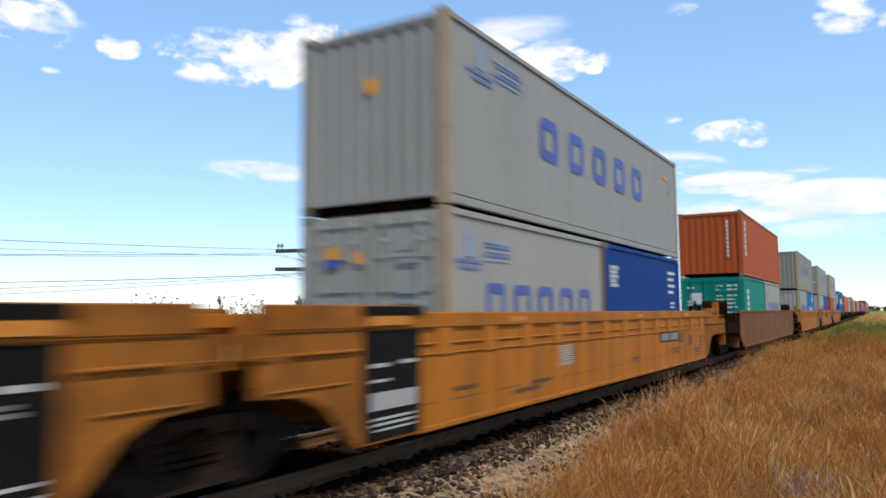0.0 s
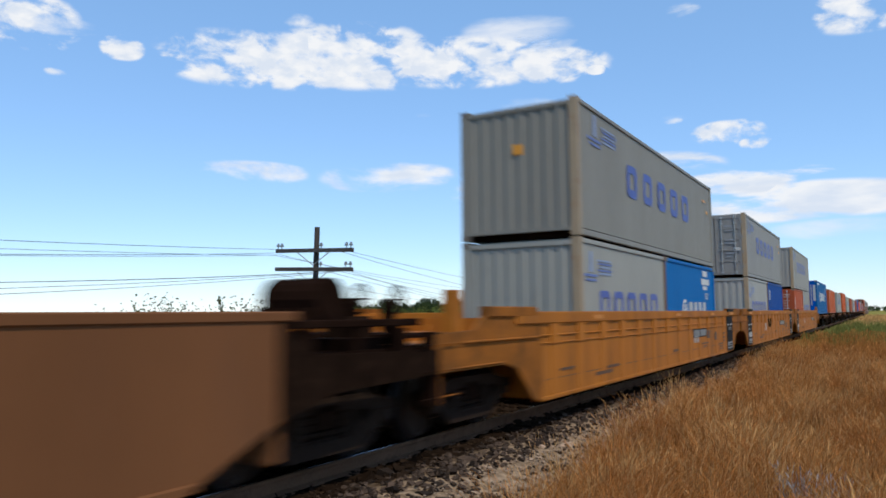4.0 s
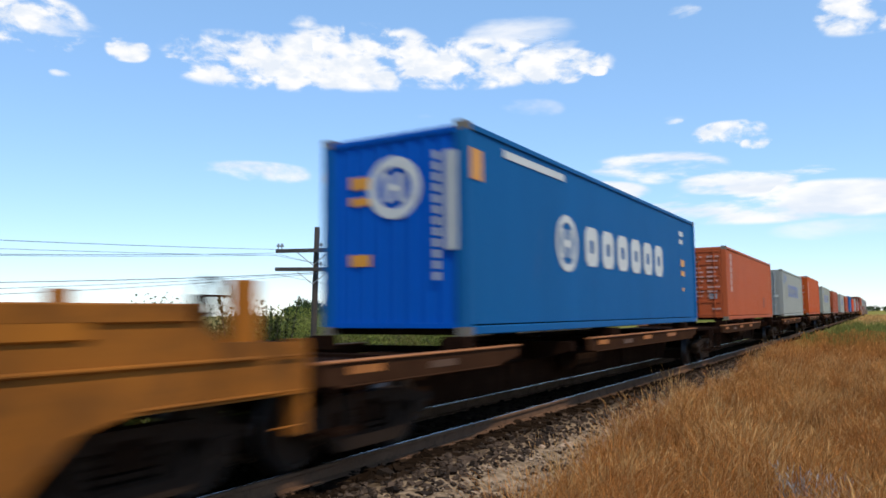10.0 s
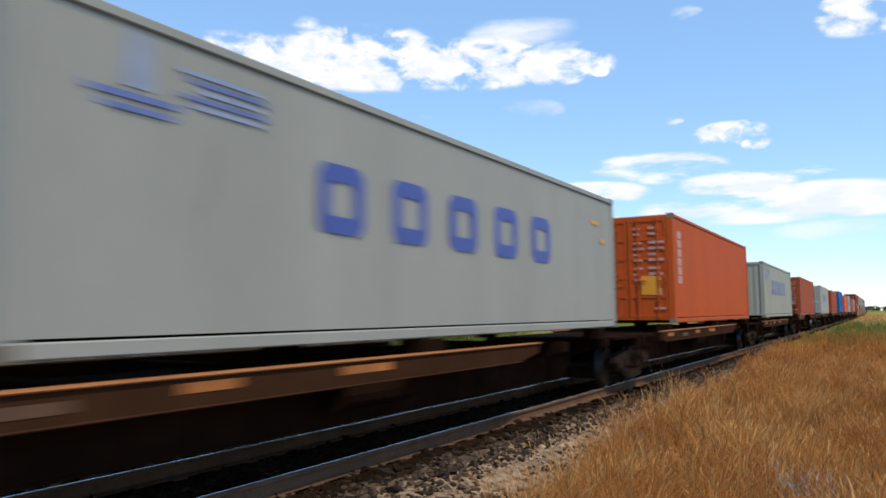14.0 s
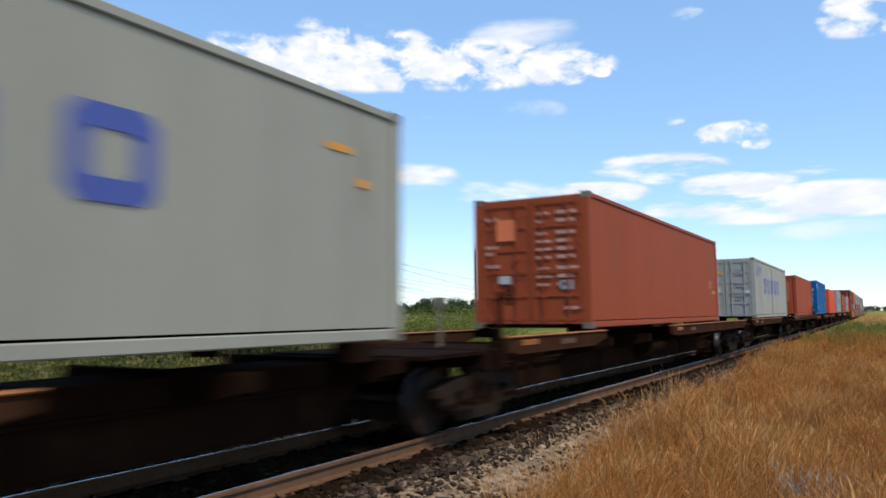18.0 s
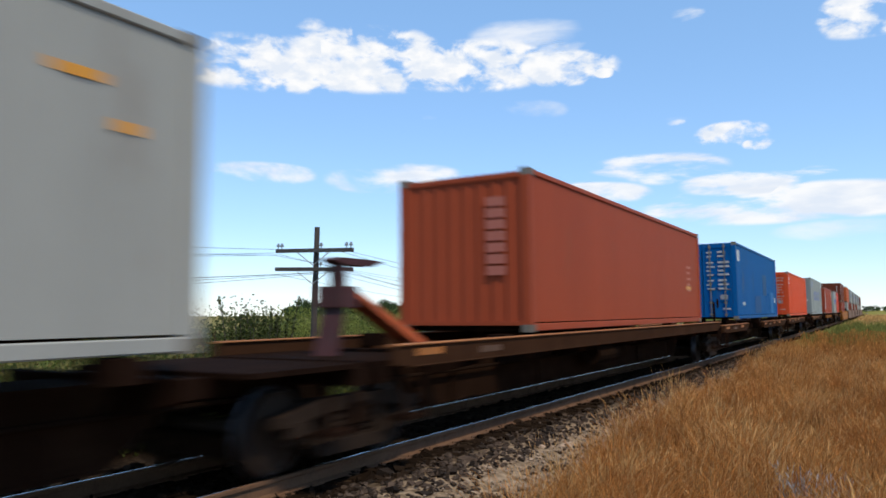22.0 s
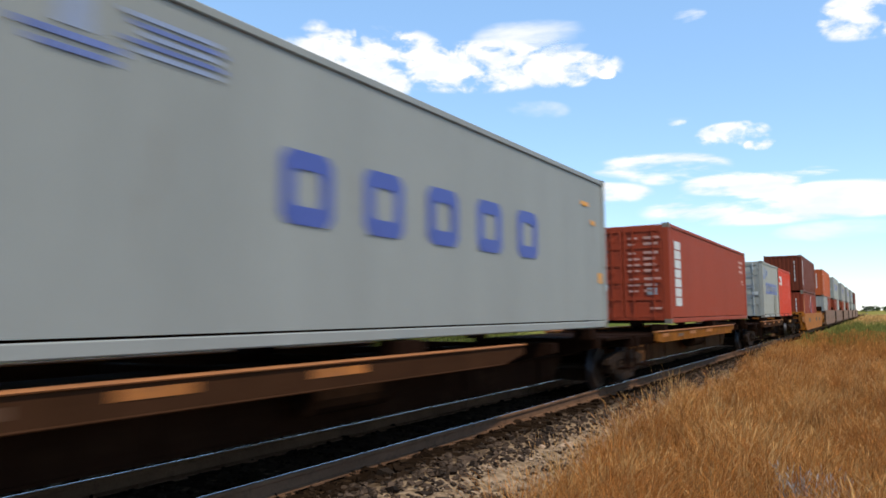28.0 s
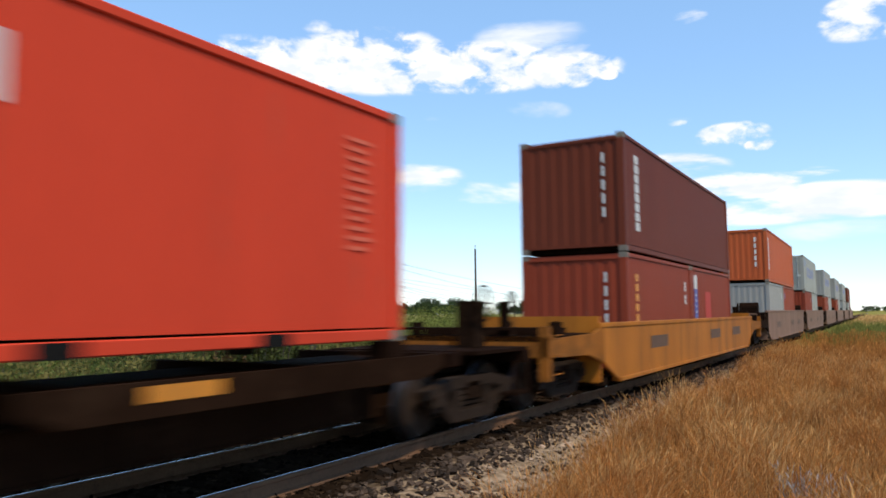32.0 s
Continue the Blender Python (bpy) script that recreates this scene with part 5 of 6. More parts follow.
def scatter(name, count, spot, size, mat, seed, flat=0.7):
    """Many small uneven stones in one mesh."""
    rs = np.random.RandomState(seed)
    base = np.array([(-1, -1, -1), (1, -1, -1), (1, 1, -1), (-1, 1, -1), (-0.7, -0.7, 1), (0.7, -0.7, 1), (0.7, 0.7, 1), (-0.7, 0.7, 1)], float)
    quads = np.array([(0, 3, 2, 1), (4, 5, 6, 7), (0, 1, 5, 4), (1, 2, 6, 5), (2, 3, 7, 6), (3, 0, 4, 7)])
    P = spot(rs, count)
    r = size * rs.lognormal(0, 0.4, count)
    rot = rs.normal(size=(count, 3, 3))
    q, _ = np.linalg.qr(rot)
    V = base[None] * (1 + rs.uniform(-0.35, 0.35, (count, 8, 3)))
    V = np.einsum("nij,nkj->nki", q, V) * r[:, None, None] * np.array([1, 1, flat]) + P[:, None, :]
    me = bpy.data.meshes.new(name)
    me.from_pydata(V.reshape(-1, 3).tolist(), [], (quads[None] + 8 * np.arange(count)[:, None, None]).reshape(-1, 4).tolist())
    me.materials.append(mat)
    return me


def bed_spot(lo, hi, s0, s1, power=1.0):
    def f(rs, n):
        s = s0 + (s1 - s0) * rs.uniform(0, 1, n) ** power
        o = rs.uniform(lo, hi, n)
        x, y = -MID - bend(s) + o, s * SCALE
        return np.stack([x, y, ground_z(x, y) + rs.uniform(-0.01, 0.03, n)], 1)
    return f


def clumped(spot, size):
    """Thins the places out into loose clumps."""
    def f(rs, n):
        p = spot(rs, n * 3)
        w = np.sin(p[:, 0] * 5.1 + 1.3 * np.sin(p[:, 1] * 2.2)) + np.sin(p[:, 1] * 3.7 + 1.9 * np.sin(p[:, 0] * 3.1)) + rs.normal(0, size, len(p))
        return p[np.argsort(w)[-n:]]
    return f


tagged(new("ballast", scatter("ballast", 7500, bed_spot(-1.7, 1.3, 1, 45, 1.6), 0.028, STONE_SHADED, 3)), "crushed stone ballast between the ties, darkened for train shade", "ballast", kind="stuff")
tagged(new("ballast_shoulder", scatter("ballast_shoulder", 4200, bed_spot(1.1, 1.95, 4, 40, 1.8), 0.020, STONE, 4)), "dark crushed stones along the track shoulder", "ballast", kind="stuff")
tagged(new("loose_ballast", scatter("loose_ballast", 1900, clumped(bed_spot(1.8, 3.3, 4, 34, 1.8), 0.9), 0.019, STONE, 14)), "dark stones strewn over sandy soil", "ballast", kind="stuff")
tagged(new("gravel", scatter("gravel", 4200, bed_spot(1.8, 3.3, 4, 34, 1.8), 0.013, STONE_PALE, 5)), "pale sandy gravel beside the track", "gravel", kind="stuff")

for _name, _n, _lo, _hi, _size, _mat, _words in (("ballast", 2600, -1.7, 1.3, 0.03, STONE_SHADED, "crushed stone ballast between the ties, darkened for train shade"), ("ballast_shoulder", 2600, 1.1, 2.7, 0.021, STONE, "dark crushed stones along the track shoulder"), ("gravel", 1500, 1.7, 3.3, 0.013, STONE_PALE, "pale sandy gravel beside the track")):
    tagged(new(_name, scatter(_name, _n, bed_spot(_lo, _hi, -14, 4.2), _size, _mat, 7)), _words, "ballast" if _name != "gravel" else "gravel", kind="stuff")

# ---- dry grass ----
def grass_material(name, low, high, patch=0.9, spread=0.55):
    """Stems whose colour drifts in broad patches and differs from stem to stem."""
    m = bpy.data.materials.new(name)
    m.use_nodes = True
    nt = m.node_tree
    N, link = nt.nodes, nt.links.new
    geo, tex, ramp, rng, hsv = N.new("ShaderNodeNewGeometry"), N.new("ShaderNodeTexNoise"), N.new("ShaderNodeValToRGB"), N.new("ShaderNodeMapRange"), N.new("ShaderNodeHueSaturation")
    tex.inputs["Scale"].default_value, tex.inputs["Detail"].default_value, tex.inputs["Roughness"].default_value = patch, 6, 0.6
    link(geo.outputs["Position"], tex.inputs[0])
    ramp.color_ramp.elements[0].position, ramp.color_ramp.elements[1].position = 0.36, 0.64
    ramp.color_ramp.elements[0].color, ramp.color_ramp.elements[1].color = (*low, 1), (*high, 1)
    link(tex.outputs[0], ramp.inputs[0])
    rng.inputs[3].default_value, rng.inputs[4].default_value = 1 - spread, 1 + spread
    link(geo.outputs["Random Per Island"], rng.inputs[0])
    link(rng.outputs[0], hsv.inputs["Value"])
    link(ramp.outputs[0], hsv.inputs["Color"])
    link(hsv.outputs[0], N["Principled BSDF"].inputs["Base Color"])
    N["Principled BSDF"].inputs["Roughness"].default_value = 0.8
    N["Principled BSDF"].inputs["Specular IOR Level"].default_value = 0.15
    return m


GRASS = grass_material("dry_grass", (0.38, 0.140, 0.034), (0.58, 0.255, 0.070), 0.7, 0.5)
GRASS_PALE = grass_material("pale_straw", (0.58, 0.30, 0.10), (0.74, 0.45, 0.18), 1.5, 0.4)
# Thatch is deepened so that its brown gives the shaded gaps between stems.
GRASS_DARK = grass_material("shade_brown_thatch", (0.15, 0.06, 0.018), (0.25, 0.11, 0.034), 1.2, 0.5)
DOCK = material("red_brown_dock", (0.11, 0.045, 0.022), rough=0.85, vary=0.3, scale=4.0, bump=0, coords="Generated", random_vary=0.5, spec=0.15)
VERGE_GREEN = material("yellowing_green_grass", (0.20, 0.20, 0.05), rough=0.8, vary=0.25, scale=0.35, bump=0, coords="Generated", random_vary=0.45, spec=0.2)
SAGE = material("grey_sage_leaf", (0.40, 0.38, 0.36), rough=0.8, vary=0.2, scale=0.5, bump=0, coords="Generated", random_vary=0.3, spec=0.2)
GRASS_GREEN = material("green_grass", (0.15, 0.165, 0.038), rough=0.8, vary=0.2, scale=0.35, bump=0, coords="Generated", random_vary=0.45, spec=0.2)


def thin_leaf(m, share=0.45):
    """Lets light through, as thin stems and leaves do."""
    nt = m.node_tree
    bsdf, out = nt.nodes["Principled BSDF"], nt.nodes["Material Output"]
    tr, mixer = nt.nodes.new("ShaderNodeBsdfTranslucent"), nt.nodes.new("ShaderNodeMixShader")
    mixer.inputs[0].default_value = share
    nt.links.new(bsdf.inputs["Base Color"].links[0].from_socket, tr.inputs[0])
    nt.links.new(bsdf.outputs[0], mixer.inputs[1])
    nt.links.new(tr.outputs[0], mixer.inputs[2])
    nt.links.new(mixer.outputs[0], out.inputs["Surface"])


for _m in (GRASS, GRASS_DARK, GRASS_PALE, GRASS_GREEN, VERGE_GREEN, SAGE):
    thin_leaf(_m)


def grass(name, mat, count, x0, x1, y0, y1, tall, width, seed, power=1.6, head=True, edge=0.0, lean=0.35, tuft=0):
    """Stems with a bend and a feathery seed head, all in one mesh."""
    rs = np.random.RandomState(seed)
    y = y0 + (y1 - y0) * rs.uniform(0, 1, count) ** power
    left = x0 if x0 < -5 or x0 > -2.8 else np.interp(y, [5, 8, 14, 40], [x0 + 0.15, x0 - 0.12, x0 - 0.6, x0 - 1.0])
    x = left + (x1 - left) * rs.uniform(0, 1, count)
    if tuft:  # stems stand in tufts that fan outwards
        k = rs.randint(0, count, count) // tuft * tuft
        ox, oy = rs.normal(0, 0.055, count), rs.normal(0, 0.055, count)
        x, y = x[k] + ox, y[k] + oy
    x = x + edge * np.sin(y * 0.9 + seed) - bend(y)
    z = ground_z(x, y)
    patch = 0.70 + 0.40 * np.sin(x * 2.3 + 1.7 + 0.6 * np.sin(y * 0.7)) * np.sin(y * 1.15 + 0.6 + 0.5 * np.sin(x * 1.3)) + 0.15 * np.sin(y * 0.37 + x) + 0.10 * np.sin(x * 5.3 + y * 1.9)
    h = tall * patch * rs.uniform(0.6, 1.15, count)
    w = width * (1 + y / 22) * rs.uniform(0.7, 1.4, count)
    az, ln = rs.uniform(0, 2 * np.pi, count), rs.uniform(0.05, lean, count)
    if tuft:
        az = np.arctan2(oy, ox) + rs.normal(0, 0.7, count)
        h = h * (0.6 + 0.7 * rs.uniform(0, 1, count)[k])
    dx, dy = np.cos(az) * ln * h + 0.05 * h, np.sin(az) * ln * h
    fa = rs.uniform(0, np.pi, count)
    sx, sy = np.cos(fa) * w, np.sin(fa) * w
    cols = []
    for f, wf in ((0, 1.0), (0.45, 0.8), (0.78, 0.55), (0.88, 2.3 if head else 0.4), (1.0, 0.15)):
        b = f ** 1.8
        px, py, pz = x + dx * b, y + dy * b, z - 0.02 + h * f * (1 - 0.12 * b)
        cols += [np.stack([px - sx * wf, py - sy * wf, pz], 1), np.stack([px + sx * wf, py + sy * wf, pz], 1)]
    V = np.stack(cols, 1)
    quads = np.array([(0, 1, 3, 2), (2, 3, 5, 4), (4, 5, 7, 6), (6, 7, 9, 8)])
    me = bpy.data.meshes.new(name)
    me.from_pydata(V.reshape(-1, 3).tolist(), [], (quads[None] + 10 * np.arange(count)[:, None, None]).reshape(-1, 4).tolist())
    me.materials.append(mat)
    return me


tagged(new("dry_grass", grass("dry_grass", GRASS, 105000, -3.05, 1.2, 5.2, 36, 0.58, 0.0010, 21, 1.5, edge=0.18, lean=0.65, tuft=30)), "tall golden brown dry grass beside the track", "grass", kind="stuff")
tagged(new("straw_grass", grass("straw_grass", GRASS_PALE, 20000, -3.1, 1.2, 5.2, 32, 0.62, 0.0010, 22, 1.5, edge=0.22, lean=0.7, tuft=14)), "pale straw stems with feathery heads", "grass", kind="stuff")
tagged(new("grass_understorey", grass("grass_understorey", GRASS_DARK, 20000, -3.0, 1.2, 5.2, 32, 0.34, 0.0024, 23, 1.4, False, 0.18, 0.6)), "short matted dry grass", "grass", kind="stuff")
tagged(new("wiry_grass", grass("wiry_grass", GRASS_PALE, 5000, -2.9, 1.2, 5.2, 26, 0.74, 0.0014, 34, 1.5, True, 0.2, 0.35, tuft=4)), "wiry pale stalks above the dry grass", "grass", kind="stuff")
tagged(new("dry_grass", grass("dry_grass", GRASS, 26000, -2.75, 6.5, -14, 5.1, 0.52, 0.0022, 36, 1.0, edge=0.18, lean=0.6, tuft=16)), "golden brown dry grass along the gravel", "grass", kind="stuff")
tagged(new("dry_grass", grass("dry_grass", GRASS, 16000, 1.1, 9.0, 4.5, 40, 0.58, 0.003, 37, 1.2, edge=0.18, lean=0.6, tuft=16)), "tall golden brown dry grass away from the track", "grass", kind="stuff")
tagged(new("far_grass", grass("far_grass", GRASS, 12000, -3.05, 2.0, 28, 62, 0.60, 0.003, 24, 1.3, edge=0.3)), "dry grass along the line in the distance", "grass", kind="stuff")
tagged(new("green_verge", grass("green_verge", VERGE_GREEN, 15000, -2.95, 8, 44, 125, 0.70, 0.005, 25, 1.3, False, 0.3)), "green verge further along the line", "grass", kind="stuff")
tagged(new("olive_verge", grass("olive_verge", GRASS_PALE, 9000, -2.95, 14, 100, 300, 0.75, 0.008, 28, 1.2, False, 0.3)), "yellowing grass verge near the horizon", "grass", kind="stuff")
tagged(new("track_weeds", grass("track_weeds", GRASS_PALE, 620, -4.0, -2.9, 6.5, 40, 0.30, 0.0011, 26, 1.2, True, 0.2, 0.5)), "sparse straw weeds in the gravel", "weeds", kind="stuff")
tagged(new("dock_weeds", grass("dock_weeds", DOCK, 260, -3.75, -2.7, 9.5, 30, 0.55, 0.0022, 29, 1.3, True, 0.15, 0.5, tuft=9)), "red-brown dock stalks at the gravel edge", "weeds", kind="stuff")
tagged(new("sage_weeds", grass("sage_weeds", SAGE, 300, -1.05, -0.35, 7.4, 8.8, 0.52, 0.0022, 27, 1.0, True, 0.0, 0.4, tuft=10)), "pale grey sage-like weeds among dry grass", "weeds", kind="stuff")

# ---- growth and trees beyond the line ----
LEAF = material("weed_leaf", (0.14, 0.165, 0.038), rough=0.75, vary=0.3, scale=1, bump=0, coords="Generated", random_vary=0.55, spec=0.25)
LEAF_DARK = material("tree_leaf", (0.040, 0.065, 0.020), rough=0.8, vary=0.3, scale=1, bump=0, coords="Generated", random_vary=0.5, spec=0.2)
LEAF_DRY = material("yellowing_leaf", (0.20, 0.17, 0.05), rough=0.8, vary=0.3, scale=1, bump=0, coords="Generated", random_vary=0.5, spec=0.2)
BARK = material("grey_bark", (0.10, 0.08, 0.06), rough=0.9, vary=0.3, scale=4, bump=0.4)


def leaves(points, size, rs):
    """Small folded leaves at the points."""
    n = len(points)
    a = rs.normal(size=(n, 3))
    a /= np.linalg.norm(a, axis=1)[:, None]
    b = np.cross(a, rs.normal(size=(n, 3)))
    b /= np.linalg.norm(b, axis=1)[:, None]
    s = (size * rs.uniform(0.6, 1.4, n))[:, None]
    V = np.stack([points - a * s, points + b * s * 0.5 + np.array([0, 0, 0.1]) * s, points + a * s, points - b * s * 0.5 + np.array([0, 0, 0.1]) * s], 1)
    g = Geo()
    g.v = V.reshape(-1, 3).tolist()
    g.f = (np.array([(0, 1, 2), (0, 2, 3)])[None] + 4 * np.arange(n)[:, None, None]).reshape(-1, 3).tolist()
    return g


def raw_mesh(name, g, mat):
    me = bpy.data.meshes.new(name)
    me.from_pydata([tuple(p) for p in g.v], [], [tuple(f) for f in g.f])
    me.materials.append(mat)
    return me


def bush(seed, height, spread, count, leaf, mat, stems=9, label="leafy green roadside bush", category="bush", name="bush"):
    """Stems that fan out from the ground, each with leaves about its upper half."""
    rs = np.random.RandomState(seed)
    thing = tagged(new(name), label, category)
    g, pts = Geo(), []
    for i in range(stems):
        az, out = rs.uniform(0, 6.28), spread * rs.uniform(0.15, 1.0)
        top = np.array([math.cos(az) * out, math.sin(az) * out, height * rs.uniform(0.55, 1.0)])
        root = top * np.array([0.25, 0.25, 0])
        g.cyl(root, top, 0.012 * height, 5, 0.003)
        k = count // stems
        t = rs.uniform(0.25, 1.02, k)[:, None]
        pts.append(root + (top - root) * t + rs.normal(size=(k, 3)) * spread * 0.075 * np.array([1, 1, 0.8]) * (1.3 - t))
    part("stem", g, BARK, thing)
    p = np.concatenate(pts)
    p[:, 2] = np.maximum(p[:, 2], 0.03)
    part("foliage", raw_mesh("foliage", leaves(p, leaf, rs), mat), mat, thing)
    return thing


def shrub(seed, height, spread, clumps, count, leaf, mat, label):
    """A rounded bush: short branches, each with a loose clump of leaves at its end."""
    rs = np.random.RandomState(seed)
    thing = tagged(new("bush"), label, "bush")
    g, pts = Geo(), []
    for i in range(clumps):
        az, out, up = rs.uniform(0, 6.28), spread * math.sqrt(rs.uniform(0.0, 1.0)), rs.uniform(0.35, 1.0)
        top = np.array([math.cos(az) * out, math.sin(az) * out, height * up * (1 - 0.45 * (out / spread) ** 2)])
        g.cyl(top * np.array([0.2, 0.2, 0]), top, 0.010 * height, 5, 0.003)
        k = count // clumps
        r = height * rs.uniform(0.08, 0.17)
        pts.append(top + rs.normal(size=(k, 3)) * np.array([r, r, r * 0.8]))
    part("stem", g, BARK, thing)
    p = np.concatenate(pts)
    p[:, 2] = np.maximum(p[:, 2], 0.03)
    part("foliage", raw_mesh("foliage", leaves(p, leaf, rs), mat), mat, thing)
    return thing


def tree(seed, height, count, leaf, mat, label="dark leafy tree on the horizon"):
    """A tapered trunk, limbs, and clumps of leaves about their ends."""
    rs = np.random.RandomState(seed)
    thing = tagged(new("tree"), label, "tree", "trees on the horizon")
    g = Geo().cyl((0, 0, -0.3), (0, 0, height * 0.55), height * 0.028, 8, height * 0.012)
    pts = []
    for i in range(16):
        az, e = rs.uniform(0, 6.28), rs.uniform(0.2, 1.2)
        a = np.array([0, 0, height * rs.uniform(0.18, 0.55)])
        b = a + np.array([math.cos(az) * math.cos(e), math.sin(az) * math.cos(e), math.sin(e)]) * height * rs.uniform(0.25, 0.45)
        g.cyl(a, b, height * 0.009, 5, height * 0.003)
        k = count // 16
        pts.append(b + rs.normal(size=(k, 3)) * height * np.array([0.10, 0.10, 0.075]))
    part("trunk", g, BARK, thing)
    part("crown", raw_mesh("crown", leaves(np.concatenate(pts), leaf, rs), mat), mat, thing)
    return thing


def put(thing, x, y, turn=0.0, sink=0.02):
    thing.matrix_basis = pose(x, y, float(ground_z(np.float64(x), np.float64(y))) - sink, 0, 0, turn)
    return thing


def polar(az, d):
    """A place d metres off, az degrees to the left of the line's far end."""
    return -d * math.sin(radians(az)), d * math.cos(radians(az))


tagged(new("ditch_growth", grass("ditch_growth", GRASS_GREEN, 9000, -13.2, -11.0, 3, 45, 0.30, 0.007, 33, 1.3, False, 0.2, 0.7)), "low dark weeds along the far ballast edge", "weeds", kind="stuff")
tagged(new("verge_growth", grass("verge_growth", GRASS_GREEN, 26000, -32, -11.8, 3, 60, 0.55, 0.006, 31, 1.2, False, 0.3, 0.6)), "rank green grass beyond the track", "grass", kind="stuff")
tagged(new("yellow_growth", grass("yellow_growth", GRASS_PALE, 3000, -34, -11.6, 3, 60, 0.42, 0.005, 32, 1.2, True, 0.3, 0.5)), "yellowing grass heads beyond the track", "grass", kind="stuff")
rnd = random.Random(5)
LEAF_MID = material("dull_green_leaf", (0.085, 0.10, 0.028), rough=0.75, vary=0.3, scale=1, bump=0, coords="Generated", random_vary=0.55, spec=0.2)
LEAF_LIGHT = material("yellow_green_leaf", (0.20, 0.215, 0.045), rough=0.75, vary=0.3, scale=1, bump=0, coords="Generated", random_vary=0.5, spec=0.2)
LEAF_RUST = material("rusty_weed_leaf", (0.15, 0.085, 0.035), rough=0.8, vary=0.3, scale=1, bump=0, coords="Generated", random_vary=0.5, spec=0.2)
for _m in (LEAF_LIGHT, LEAF_MID, LEAF, LEAF_DRY, LEAF_RUST):
    thin_leaf(_m, 0.45)
bushes = [bush(41, 2.75, 0.9, 5600, 0.036, LEAF_MID, 24, label="tall dark green bush beyond the track"), shrub(42, 2.35, 1.8, 30, 5200, 0.042, LEAF_LIGHT, "rounded yellow-green roadside bush"), shrub(43, 1.6, 1.5, 22, 4600, 0.042, LEAF_DRY, "yellowing green roadside bush"),
          shrub(44, 2.5, 1.15, 26, 5200, 0.038, LEAF_MID, "full dark green roadside bush"), shrub(45, 1.45, 1.5, 24, 4600, 0.040, LEAF, "low leafy green bush beyond the track"), bush(46, 2.0, 0.7, 3600, 0.030, LEAF_RUST, 18, label="rust-brown weedy bush beyond the track")]
more = [(rnd.uniform(27.5, 43.5), rnd.uniform(25, 50), rnd.choice((1, 1, 1, 2, 4))) for _ in range(52)] + [(rnd.uniform(45, 62), rnd.uniform(24, 46), rnd.choice((2, 4))) for _ in range(14)]
spots = more + [(44.2, 17.5, 0), (45.2, 17.8, 3), (46.0, 17.2, 0), (46.6, 18.4, 3), (47.6, 16.8, 5), (43.2, 19.5, 4), (48.6, 16.0, 4), (49.6, 15.4, 2), (50.8, 15.0, 4), (52.0, 14.8, 4), (53.2, 14.4, 4), (54.4, 14.2, 4), (55.6, 14.0, 4), (56.8, 13.8, 2), (58.0, 13.6, 4), (59.2, 13.5, 4), (60.4, 13.4, 4), (61.6, 13.3, 4), (62.8, 13.2, 2), (41.8, 20.5, 4), (40.2, 22, 2), (38.6, 23, 4), (37.0, 24, 1), (35.4, 25, 4), (33.8, 27, 2), (32.2, 29, 4), (30.8, 32, 1), (29.4, 36, 4), (28.2, 42, 1), (36.2, 31, 3), (52.6, 19.0, 3), (51.2, 19.8, 3)]
used = set()
for az, d, kind in spots:
    x, y = polar(az, d)
    m = pose(x, y, float(ground_z(np.float64(x), np.float64(y))) - 0.02, 0, 0, rnd.uniform(0, 360))
    if kind in used:
        copy_thing(bushes[kind], m)
    else:
        bushes[kind].matrix_basis = m
        used.add(kind)
trees = [tree(61, 7.6, 2200, 0.30, LEAF_DARK), tree(62, 6.2, 2000, 0.28, LEAF_DARK), tree(63, 9.5, 2400, 0.34, LEAF_DARK)]
row = [(az, d, k) for az, d, k in [(43.0 - i * 0.55 + rnd.uniform(-0.15, 0.15), 265 + rnd.uniform(-25, 40), rnd.choice((0, 1, 1))) for i in range(27)]]
row += [(58.2 - i * 0.19 + rnd.uniform(-0.1, 0.1), 1200 + rnd.uniform(-60, 60), rnd.choice((0, 1, 2))) for i in range(16)]
row += [(61.9 - i * 0.22, 1350 + rnd.uniform(-60, 60), rnd.choice((0, 1))) for i in range(9)]
row += [(1.5 - i * 0.35 + rnd.uniform(-0.1, 0.1), 1150 + rnd.uniform(-90, 90), rnd.choice((0, 1, 2))) for i in range(7)]
row += [(26.5 - i * 0.8, 330 + rnd.uniform(-30, 30), rnd.choice((0, 1))) for i in range(6)]
used = set()
for az, d, k in row:
    x, y = polar(az, d)
    m = pose(x, y, float(ground_z(np.float64(x), np.float64(y))) - 0.2, 0, 0, rnd.uniform(0, 360))
    if k in used:
        copy_thing(trees[k], m)
    else:
        trees[k].matrix_basis = m
        used.add(k)

# ---- poles and wires ----
POLE = material("weathered_pole_timber", (0.075, 0.058, 0.046), rough=0.9, vary=0.3, dirt=(0.06, 0.045, 0.035), dirt_amount=0.4, scale=2, bump=0.3, streak=True)
INSULATOR = material("grey_insulator", (0.22, 0.24, 0.24), rough=0.3, vary=0.1, scale=4, bump=0)
WIRE = material("weathered_wire", (0.10, 0.11, 0.12), rough=0.6, metal=0.5, vary=0.1, bump=0)


